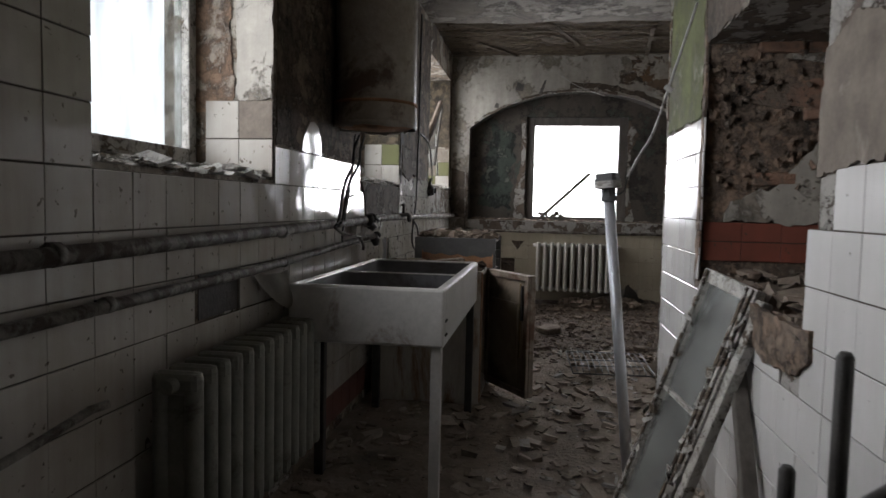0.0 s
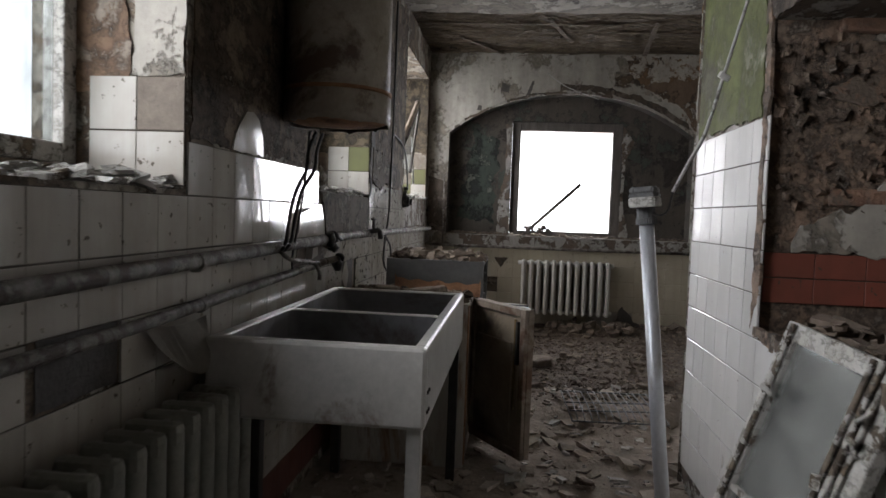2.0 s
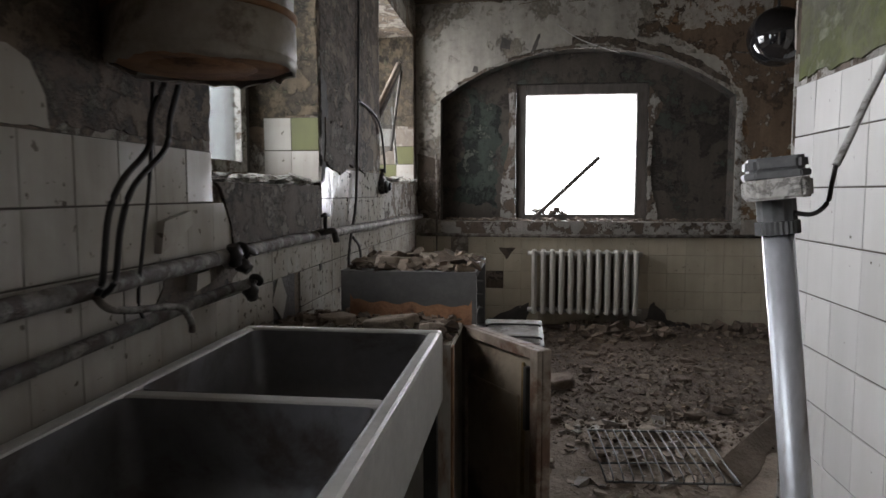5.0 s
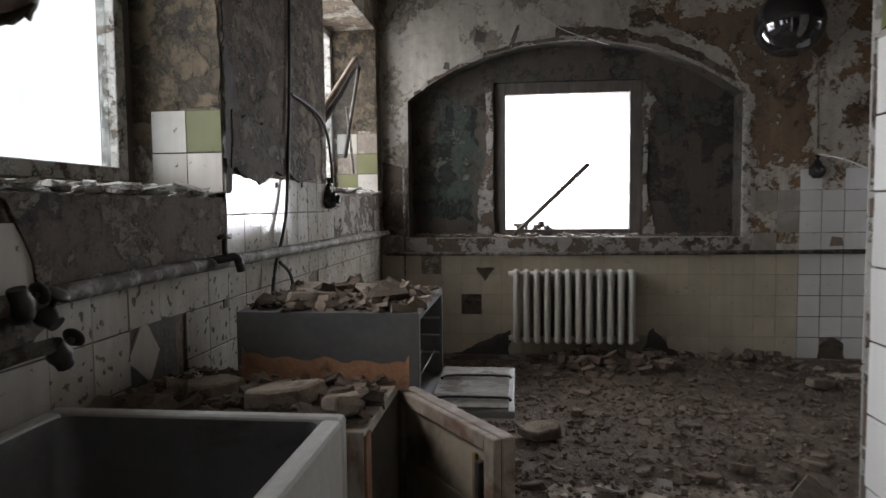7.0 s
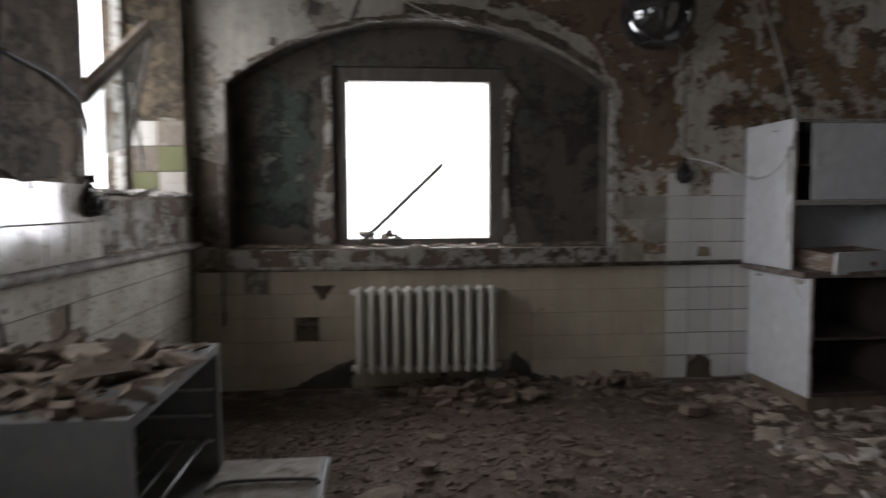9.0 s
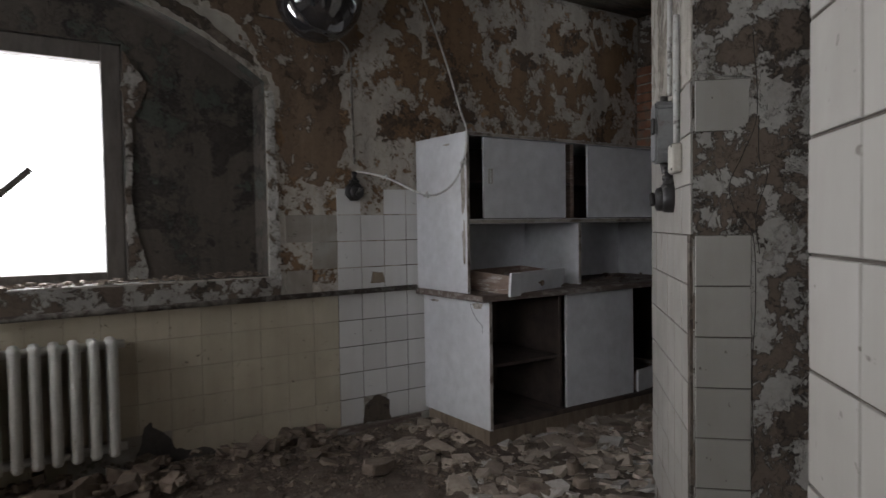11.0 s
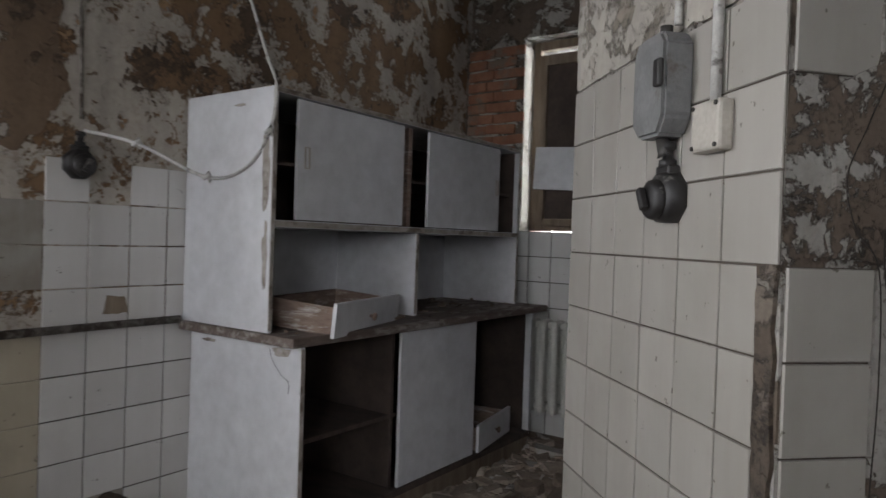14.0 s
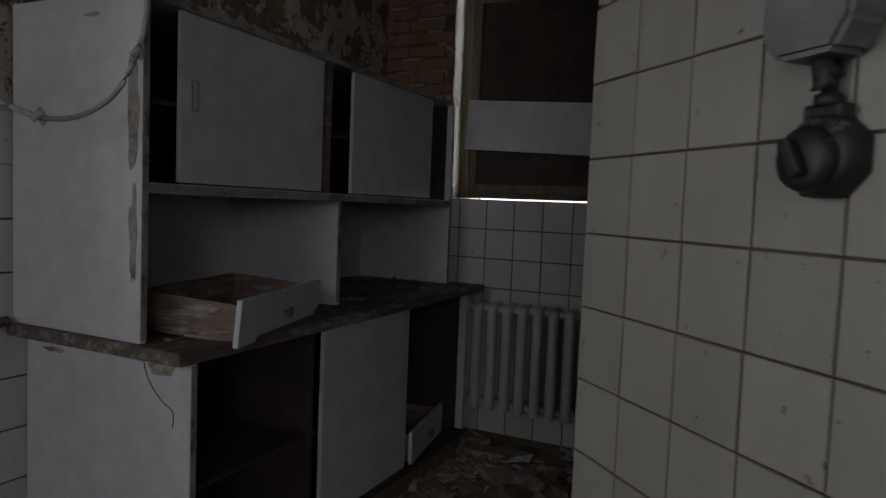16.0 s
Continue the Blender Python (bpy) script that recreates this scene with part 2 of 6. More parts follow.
M_moss = peeling("mossy_rotten_render", [(0, (0.055, 0.042, 0.028)), (0.42, (0.11, 0.085, 0.055)), (0.5, (0.16, 0.123, 0.078)), (0.62, (0.12, 0.115, 0.07)), (0.7, (0.36, 0.31, 0.24))], 6.0, edge=0.04, streak=0.6, relief=0.03)
M_tile_g = glazed("green_tinged_tile", (0.135, 0.14, 0.045), (0.09, 0.085, 0.035), 0.5, 0.4)
M_tile_r = glazed("red_clay_tile", (0.26, 0.07, 0.045), (0.12, 0.045, 0.03), 0.55, 0.4)
M_skirt_r = glazed("dark_red_skirting_tile", (0.13, 0.038, 0.024), (0.06, 0.024, 0.016), 0.55, 0.4)
M_brick = surface("brick_red", (0.2, 0.085, 0.05), (0.3, 0.15, 0.09), 8, 0.95, 0, 0.9, 0.012, (1, 1, 1), (0.17, 0.14, 0.11))
M_brick_dull = surface("dusty_old_brick", (0.2, 0.115, 0.08), (0.32, 0.19, 0.13), 9, 0.95, 0, 0.9, 0.012, (1, 1, 1), (0.14, 0.115, 0.09), 0.47)
M_earth = surface("rubble_earth", (0.17, 0.135, 0.105), (0.35, 0.29, 0.235), 4, 0.98, 0, 1.0, 0.02, (1, 1, 1), (0.06, 0.044, 0.033), 0.36)
M_soil = surface("dark_crumbly_soil", (0.075, 0.055, 0.041), (0.17, 0.132, 0.1), 9, 0.98, 0, 1.0, 0.02, (1, 1, 1), (0.055, 0.04, 0.03), 0.4)
M_rubble_l = surface("pale_plaster_flakes", (0.26, 0.21, 0.165), (0.46, 0.39, 0.32), 7, 0.97, 0, 0.9, 0.01, (1, 1, 1), (0.11, 0.082, 0.06), 0.4, True)
M_plaster_bits = surface("fallen_white_plaster", (0.33, 0.3, 0.265), (0.52, 0.49, 0.45), 12, 0.95, 0, 0.8, 0.008, (1, 1, 1), (0.17, 0.135, 0.1), 0.4, True)
M_rubble = surface("broken_plaster_rubble", (0.12, 0.09, 0.066), (0.25, 0.198, 0.155), 7, 0.97, 0, 0.9, 0.01, (1, 1, 1), (0.09, 0.065, 0.047), 0.42, True)
M_enamel = surface("worn_white_enamel", (0.45, 0.44, 0.415), (0.55, 0.54, 0.51), 4, 0.35, 0, 0.08, 0.002, (1, 1, 1), (0.17, 0.11, 0.07), 0.35)
# the sink's enamel again, darkened for shade in the basins; brown stains
M_enamel_in = surface("shaded_basin_enamel", (0.13, 0.13, 0.134), (0.2, 0.2, 0.205), 3, 0.33, 0, 0.15, 0.002, (1, 1, 1), (0.065, 0.05, 0.038), 0.46)
M_boiler = surface("yellowed_boiler_enamel", (0.25, 0.215, 0.175), (0.4, 0.36, 0.305), 4.5, 0.55, 0, 0.45, 0.008, (1, 1, 1), (0.085, 0.048, 0.03), 0.46)
M_rust = surface("rusty_sheet", (0.19, 0.095, 0.05), (0.38, 0.21, 0.115), 8, 0.9, 0.0, 0.6, 0.006, (1, 1, 1), (0.08, 0.042, 0.025), 0.4)
M_rustpaint = surface("rust_streaked_white_sheet", (0.36, 0.33, 0.28), (0.47, 0.44, 0.39), 4, 0.55, 0, 0.2, 0.004, (2, 2, 0.5), (0.19, 0.1, 0.05), 0.44)
M_grey_sheet = surface("dull_grey_sheet", (0.12, 0.12, 0.12), (0.17, 0.17, 0.165), 5, 0.6, 0.1, 0.12, 0.003, (1, 1, 1), (0.1, 0.085, 0.07), 0.35)
# near black for hollows and cracks: their shade put into the colour
M_dark = surface("dark_void_shade", (0.025, 0.022, 0.02), (0.05, 0.045, 0.04), 4, 0.9, 0, 0.2, 0.004)
M_rad = surface("old_radiator_paint", (0.17, 0.175, 0.15), (0.24, 0.24, 0.205), 9, 0.55, 0, 0.35, 0.004, (1, 1, 1), (0.08, 0.065, 0.045), 0.4)
M_rad_w = surface("white_radiator_paint", (0.5, 0.49, 0.45), (0.58, 0.57, 0.52), 9, 0.5, 0, 0.35, 0.004, (1, 1, 1), (0.2, 0.15, 0.1), 0.32)
M_pipe = surface("flaking_pipe_paint", (0.12, 0.105, 0.088), (0.3, 0.28, 0.245), 22, 0.7, 0, 1.0, 0.01, (1, 1, 1), (0.06, 0.04, 0.028), 0.5)
M_iron = surface("black_iron", (0.03, 0.028, 0.026), (0.06, 0.055, 0.05), 14, 0.55, 0.4, 0.4, 0.003)
M_bakelite = surface("black_bakelite", (0.01, 0.009, 0.009), (0.02, 0.018, 0.017), 26, 0.5, 0, 0.35, 0.002, (1, 1, 1), (0.2, 0.19, 0.175), 0.38)
M_greybox = surface("grey_painted_switch_box", (0.12, 0.122, 0.12), (0.2, 0.202, 0.198), 12, 0.5, 0, 0.5, 0.003, (1, 1, 1), (0.1, 0.085, 0.07), 0.42)
M_cream_box = surface("cream_painted_box", (0.36, 0.335, 0.285), (0.45, 0.42, 0.365), 10, 0.6, 0, 0.2, 0.002, (1, 1, 1), (0.3, 0.25, 0.18), 0.33)
M_white_pole = surface("dull_aluminium_tube", (0.56, 0.57, 0.6), (0.68, 0.69, 0.72), 8, 0.36, 0.75, 0.1, 0.002, (1, 1, 0.4), (0.4, 0.38, 0.34), 0.33)
M_oldwood = surface("weathered_wood", (0.13, 0.095, 0.065), (0.24, 0.19, 0.14), 6, 0.9, 0, 0.7, 0.006, (4, 4, 0.5))
M_oldpaint = peeling("flaking_white_window_paint", [(0, (0.22, 0.17, 0.12)), (0.45, (0.55, 0.53, 0.48)), (0.5, (0.62, 0.6, 0.56))], 9, relief=0.004)
M_flaky = peeling("curling_window_paint", [(0, (0.1, 0.075, 0.055)), (0.47, (0.2, 0.16, 0.12)), (0.52, (0.55, 0.53, 0.49))], 14, relief=0.006)
M_dkframe = surface("dark_window_wood", (0.07, 0.06, 0.052), (0.13, 0.115, 0.1), 7, 0.85, 0, 0.5, 0.005, (3, 3, 0.6))
M_cab = surface("grey_white_cabinet_paint", (0.53, 0.535, 0.55), (0.62, 0.625, 0.635), 1.4, 0.62, 0, 0.05, 0.002, (1, 1, 1), (0.36, 0.31, 0.26), 0.335)
# bare board, toned down further to carry the shade inside the cabinet
M_cab_in = surface("darkened_unpainted_board", (0.04, 0.03, 0.025), (0.085, 0.062, 0.05), 5, 0.9, 0, 0.3, 0.003, (3, 1, 1))
M_sooted = surface("sooted_cream_enamel", (0.17, 0.135, 0.098), (0.36, 0.3, 0.225), 2.2, 0.4, 0, 0.12, 0.002, (1, 1, 1), (0.09, 0.066, 0.048), 0.44)
M_seal = surface("ochre_door_seal", (0.13, 0.085, 0.03), (0.22, 0.15, 0.06), 14, 0.7, 0, 0.4, 0.003, (1, 1, 1), (0.05, 0.035, 0.02), 0.42)
M_worn = surface("worn_board_edge", (0.25, 0.22, 0.185), (0.42, 0.39, 0.35), 16, 0.85, 0, 0.5, 0.003, (1, 1, 1), (0.12, 0.09, 0.065), 0.45)
M_doorskin = surface("rust_eaten_door_sheet", (0.15, 0.11, 0.082), (0.34, 0.285, 0.225), 7, 0.7, 0, 0.4, 0.004, (1, 1, 1), (0.13, 0.068, 0.038), 0.47)
M_edge = surface("dusty_brown_worktop", (0.085, 0.06, 0.05), (0.16, 0.125, 0.105), 8, 0.75, 0, 0.5, 0.004, (1, 4, 4), (0.3, 0.28, 0.255), 0.45)
M_raw = surface("raw_drawer_wood", (0.15, 0.1, 0.075), (0.27, 0.2, 0.16), 9, 0.85, 0, 0.5, 0.004, (1, 1, 5), (0.45, 0.43, 0.39), 0.42)
M_wire = surface("galvanised_wire", (0.16, 0.16, 0.155), (0.24, 0.24, 0.23), 12, 0.5, 0.5, 0.2, 0.002)
M_black = surface("black_rubber", (0.022, 0.02, 0.019), (0.04, 0.036, 0.033), 15, 0.6, 0, 0.2, 0.002)
M_cable = surface("painted_over_cable", (0.36, 0.35, 0.33), (0.48, 0.47, 0.44), 30, 0.7, 0, 0.3, 0.002, (1, 1, 1), (0.1, 0.09, 0.08), 0.42)
M_glass = glass_mat("dirty_pane", dirt=0.14)
M_frost = glass_mat("dusty_pane", (0.57, 0.595, 0.6), 0.2, 0.06, 1.12)
M_globe = surface("black_glossy_globe", (0.012, 0.012, 0.014), (0.02, 0.02, 0.022), 3, 0.06, 0, 0.02, 0.001)
M_globe.node_tree.nodes["Principled BSDF"].inputs["IOR"].default_value = 2.3
M_cover = surface("dusty_dark_cover", (0.07, 0.07, 0.07), (0.15, 0.15, 0.148), 14, 0.55, 0, 0.4, 0.003, (1, 1, 1), (0.3, 0.29, 0.27), 0.35)
M_ground = surface("yard_ground", (0.12, 0.13, 0.07), (0.2, 0.19, 0.13), 0.8, 0.95)


# ---- building blocks ----
def part(name, bm, material, parent=None, label=""):
    me = bpy.data.meshes.new(name)
    bmesh.ops.recalc_face_normals(bm, faces=bm.faces)
    bm.to_mesh(me)
    bm.free()
    me.materials.append(material)
    ob = new(name, me)
    ob.parent = parent
    if label:
        tagged(ob, label)
    return ob


def thing(name, label, category, m=None, group="", kind=""):
    ob = new(name)
    ob.empty_display_size = 0.1
    if m is not None:
        ob.matrix_world = m
    return tagged(ob, label, category, group, kind)


def box(bm, x0, x1, y0, y1, z0, z1, bevel=0.0, m=None):
    """A box between two corners; bevel rounds its edges."""
    r = bmesh.ops.create_cube(bm, size=1.0)
    vs = r["verts"]
    bmesh.ops.scale(bm, vec=(x1 - x0, y1 - y0, z1 - z0), verts=vs)
    bmesh.ops.translate(bm, vec=((x0 + x1) / 2, (y0 + y1) / 2, (z0 + z1) / 2), verts=vs)
    if bevel:
        es = list({e for v in vs for e in v.link_edges})
        g = bmesh.ops.bevel(bm, geom=es, offset=bevel, segments=2, affect="EDGES", profile=0.5)
        vs = list({v for f in g["faces"] for v in f.verts} | {v for v in vs if v.is_valid})
    if m is not None:
        bmesh.ops.transform(bm, matrix=m, verts=vs)
    return vs


def boxed(x0, x1, y0, y1, z0, z1, bevel=0.0, m=None):
    bm = bmesh.new()
    box(bm, x0, x1, y0, y1, z0, z1, bevel, m)
    return bm


def tube(bm, points, radius, sides=8, caps=True):
    """A round bar along points; radius may be a list."""
    pts = [Vector(p) for p in points]
    rings = []
    up = Vector((0, 0, 1))
    for i, p in enumerate(pts):
        d = (pts[min(i + 1, len(pts) - 1)] - pts[max(i - 1, 0)]).normalized()
        a = d.cross(up if abs(d.z) < 0.9 else Vector((1, 0, 0))).normalized()
        b = d.cross(a)
        r = radius[i] if isinstance(radius, (list, tuple)) else radius
        rings.append([bm.verts.new(p + r * (math.cos(t) * a + math.sin(t) * b)) for t in (2 * math.pi * k / sides for k in range(sides))])
    for r0, r1 in zip(rings, rings[1:]):
        for k in range(sides):
            f = bm.faces.new((r0[k], r0[(k + 1) % sides], r1[(k + 1) % sides], r1[k]))
            f.smooth = True
    if caps:
        bm.faces.new(rings[0])
        bm.faces.new(rings[-1])


def tubed(points, radius, sides=8):
    bm = bmesh.new()
    tube(bm, points, radius, sides)
    return bm


def curve_pts(points, n=8):
    """Catmull-Rom points through the given ones."""
    p = [Vector(points[0])] + [Vector(q) for q in points] + [Vector(points[-1])]
    out = []
    for i in range(1, len(p) - 2):
        for k in range(n):
            t = k / n
            out.append(0.5 * (2 * p[i] + (p[i + 1] - p[i - 1]) * t + (2 * p[i - 1] - 5 * p[i] + 4 * p[i + 1] - p[i + 2]) * t * t
                              + (3 * p[i] - p[i - 1] - 3 * p[i + 1] + p[i + 2]) * t ** 3))
    out.append(p[-2])
    return out


def lathe(profile, sides=24, m=None):
    """A turned body from (radius, height) pairs."""
    bm = bmesh.new()
    rings = [[bm.verts.new((r * math.cos(2 * math.pi * k / sides), r * math.sin(2 * math.pi * k / sides), z)) for k in range(sides)] for r, z in profile]
    for r0, r1 in zip(rings, rings[1:]):
        for k in range(sides):
            f = bm.faces.new((r0[k], r0[(k + 1) % sides], r1[(k + 1) % sides], r1[k]))
            f.smooth = True
    bm.faces.new(rings[0])
    bm.faces.new(rings[-1])
    if m is not None:
        bmesh.ops.transform(bm, matrix=m, verts=bm.verts)
    return bm


def chunk_verts(rng, sx, sy, sz):
    """The corners of an uneven lump, eight to a lump."""
    out = []
    for z in (-1, 1):
        for x, y in ((-1, -1), (1, -1), (1, 1), (-1, 1)):
            s = 0.55 + 0.5 * rng.random()
            out.append((x * sx * s * 0.5, y * sy * (0.55 + 0.5 * rng.random()) * 0.5, z * sz * (0.6 + 0.5 * rng.random()) * 0.5))
    return out


CHUNK_FACES = ((0, 3, 2, 1), (4, 5, 6, 7), (0, 1, 5, 4), (1, 2, 6, 5), (2, 3, 7, 6), (3, 0, 4, 7))


def rubble_mesh(name, items, material):
    """Many lumps in one mesh; items: (place, size, turn)."""
    rng = random.Random(len(items) + 7)
    vs, fs = [], []
    for place, (sx, sy, sz), rot in items:
        base = len(vs)
        mt = Matrix.Translation(place) @ Euler(rot).to_matrix().to_4x4()
        vs += [tuple(mt @ Vector(v)) for v in chunk_verts(rng, sx, sy, sz)]
        fs += [tuple(base + k for k in f) for f in CHUNK_FACES]
    me = bpy.data.meshes.new(name)
    me.from_pydata(vs, [], fs)
    me.materials.append(material)
    return me


def face_frame(origin, u, n):
    """A pose whose x runs along u, y out of the wall along n, z up."""
    u, n = Vector(u).normalized(), Vector(n).normalized()
    m = Matrix((u, n, Vector((0, 0, 1)))).transposed().to_4x4()
    m.translation = origin
    return m


def wall_slab(name, m, u0, u1, z0, z1, thick, openings, material, step=0.4):
    """A wall in the pose m, its face at y = 0 and its body behind; openings (u0, u1, z0, z1) go through."""
    us = {u0, u1}
    zs = {z0, z1}
    for a, b, c, d in openings:
        us |= {a, b}
        zs |= {c, d}
    us, zs = sorted(us), sorted(zs)
    bm = bmesh.new()
    grid = {}

    def vert(u, y, z):
        k = (round(u, 4), round(y, 4), round(z, 4))
        if k not in grid:
            grid[k] = bm.verts.new(k)
        return grid[k]

    def solid(i, j):
        if not (0 <= i < len(us) - 1 and 0 <= j < len(zs) - 1):
            return False
        cu, cz = (us[i] + us[i + 1]) / 2, (zs[j] + zs[j + 1]) / 2
        return not any(a < cu < b and c < cz < d for a, b, c, d in openings)

    for i in range(len(us) - 1):
        for j in range(len(zs) - 1):
            if not solid(i, j):
                continue
            a, b, c, d = us[i], us[i + 1], zs[j], zs[j + 1]
            bm.faces.new([vert(a, 0, c), vert(b, 0, c), vert(b, 0, d), vert(a, 0, d)])
            bm.faces.new([vert(a, -thick, c), vert(a, -thick, d), vert(b, -thick, d), vert(b, -thick, c)])
            for di, dj, e in ((-1, 0, ((a, c), (a, d))), (1, 0, ((b, c), (b, d))), (0, -1, ((a, c), (b, c))), (0, 1, ((a, d), (b, d)))):
                if not solid(i + di, j + dj):
                    (p, q), (r, s) = e
                    bm.faces.new([vert(p, 0, q), vert(r, 0, s), vert(r, -thick, s), vert(p, -thick, q)])
    ob = part(name, bm, material)
    ob.matrix_world = m
    return tagged(ob, kind="structure")


TILE_MESH = {}


def tile_mesh(w, h, material, d=0.008):
    key = (round(w, 3), round(h, 3), material.name)
    if key not in TILE_MESH:
        bm = boxed(-w / 2, w / 2, 0, d, -h / 2, h / 2)
        es = [e for e in bm.edges if all(v.co.y > d / 2 for v in e.verts)]
        bmesh.ops.bevel(bm, geom=es, offset=0.0015, segments=1, affect="EDGES")
        me = bpy.data.meshes.new("tile")
        bmesh.ops.recalc_face_normals(bm, faces=bm.faces)
        bm.to_mesh(me)
        bm.free()
        me.materials.append(material)
        TILE_MESH[key] = me
    return TILE_MESH[key]


def tiling(parent, m, cols, rows, pu, pz, choose, seed=1, limit=300, ju=0.0022, jz=0.0045, grout_mat=None):
    """Tiles on a wall face in the pose m. choose(i, j) gives a material, or nothing where a tile is gone. Past the limit they join into one part."""
    rng = random.Random(seed)
    inv = parent.matrix_world.inverted()
    left = {}
    count = 0
    bed = []
    for i in range(cols):
        for j in range(rows):
            mat = choose(i, j)
            if mat is None:
                continue
            tilt = Euler((rng.gauss(0, 0.006), 0, rng.gauss(0, 0.006))).to_matrix().to_4x4()
            place = m @ Matrix.Translation(((i + 0.5) * pu, rng.uniform(0, 0.0015), (j + 0.5) * pz)) @ tilt
            count += 1
            bed.append((i * pu, j * pz))
            if count <= limit:
                ob = new("tile", tile_mesh(pu - ju, pz - jz, mat))
                ob.parent = parent
                ob.matrix_parent_inverse = Matrix.Identity(4)
                ob.matrix_basis = inv @ place
            else:
                left.setdefault(mat, []).append(place)
    vs, fs = [], []
    for u, z in bed:
        k = len(vs)
        vs += [tuple(inv @ m @ Vector(q)) for q in ((u, 0.0035, z), (u + pu, 0.0035, z), (u + pu, 0.0035, z + pz), (u, 0.0035, z + pz))]
        fs.append((k, k + 1, k + 2, k + 3))
    me = bpy.data.meshes.new("grout")
    me.from_pydata(vs, [], fs)
    me.materials.append(grout_mat or M_grout)
    grout = new("grout", me)
    grout.parent = parent
    tagged(grout, kind="stuff")
    for mat, places in left.items():
        src = tile_mesh(pu - ju, pz - jz, mat)
        vs, fs = [], []
        for pl in places:
            b = len(vs)
            vs += [tuple(inv @ pl @ v.co) for v in src.vertices]
            fs += [tuple(b + k for k in p.vertices) for p in src.polygons]
        me = bpy.data.meshes.new("tiles")
        me.from_pydata(vs, [], fs)
        me.materials.append(mat)
        ob = new("tiles", me)
        ob.parent = parent
        tagged(ob, kind="stuff")


def coat(name, m, outline, material, parent, depth=0.006, rag=0.02, seed=1):
    """A ragged patch of plaster that stands proud of a wall; outline (u, z) is cut finer and made uneven."""
    pts = []
    for (a, b), (c, d) in zip(outline, outline[1:] + outline[:1]):
        n = max(2, int(math.hypot(c - a, d - b) / 0.018))
        for k in range(n):
            t = k / n
            u, z = a + (c - a) * t, b + (d - b) * t
            shift = [sum(w * noise.noise(Vector((u * f + seed * 3.7, z * f + axis * 9.1, seed))) for w, f in ((2.0, 7), (1.2, 19), (0.8, 47))) for axis in (0, 1)]
            pts.append((u + rag * shift[0], z + rag * shift[1]))
    bm = bmesh.new()
    f = bm.faces.new([bm.verts.new((u, depth, z)) for u, z in pts])
    r = bmesh.ops.extrude_face_region(bm, geom=[f])
    bmesh.ops.translate(bm, vec=(0, -depth, 0), verts=[g for g in r["geom"] if isinstance(g, bmesh.types.BMVert)])
    bmesh.ops.triangulate(bm, faces=[g for g in bm.faces if len(g.verts) > 4])
    ob = part(name, bm, material, parent)
    ob.matrix_basis = parent.matrix_world.inverted() @ m
    return ob


# ---- the large structure ----
LX, FY, RX, CEIL = -0.985, 8.2, 0.92, 3.13

ground = tagged(part("ground", boxed(-120, 120, -120, 120, -1.0, -0.9), M_ground), "patchy grass and earth outside the building", "ground", kind="structure")


def floor_height(x, y):
    """The bare floor is level; rubble lies on it, deeper towards the far wall."""
    h = 0.11 * max(0.0, min(1.0, (y - 5.2) / 2.4)) + 0.03 * noise.noise(Vector((x * 1.3, y * 1.3, 0))) + 0.018 * noise.noise(Vector((x * 5, y * 5, 3)))
    h += 0.012 * noise.noise(Vector((x * 13, y * 13, 7)))
    h += 0.07 * math.exp(-((x - 1.5) ** 2 / 0.5 + (y - 7.9) ** 2 / 0.12))
    return h - 0.01


def make_floor():
    bm = bmesh.new()
    nx, ny = 150, 200
    x0, x1, y0, y1 = -1.2, 6.2, -2.6, 8.5
    rows = [[bm.verts.new((x0 + (x1 - x0) * i / nx, y0 + (y1 - y0) * j / ny, 0)) for i in range(nx + 1)] for j in range(ny + 1)]
    for r in rows:
        for v in r:
            v.co.z = floor_height(v.co.x, v.co.y)
    for j in range(ny):
        for i in range(nx):
            bm.faces.new((rows[j][i], rows[j][i + 1], rows[j + 1][i + 1], rows[j + 1][i])).smooth = True
    ob = part("floor", bm, M_earth)
    return tagged(ob, "floor buried under earth, dust and fallen plaster", "floor", kind="structure")


floor = make_floor()
slab = tagged(part("floor_slab", boxed(-1.5, 6.3, -2.7, 8.7, -0.3, -0.12), M_mortar), "concrete slab under the rubble", "floor", kind="structure")

# west wall with three windows; u runs along y from -2.6
west = wall_slab("wall_west", face_frame((LX, -2.6, -0.2), (0, 1, 0), (1, 0, 0)), 0, 11.3, 0, 3.5, 0.5,
                 [(4.06, 5.27, 1.58, 3.0), (6.62, 7.8, 1.63, 3.0), (9.2, 10.67, 1.68, 3.0)], M_left)
tagged(west, "stained brown and white plaster wall with cream tiles below", "wall")

# north wall: arched niche, window in the back of it
NX0, NX1, NSILL, NSPRING, NAPEX = -0.755, 1.88, 1.13, 2.25, 2.69


def arch_z(x):
    c = (NX0 + NX1) / 2
    t = (x - c) / ((NX1 - NX0) / 2)
    return NSPRING + (NAPEX - NSPRING) * (1 - abs(t) ** 2.2)


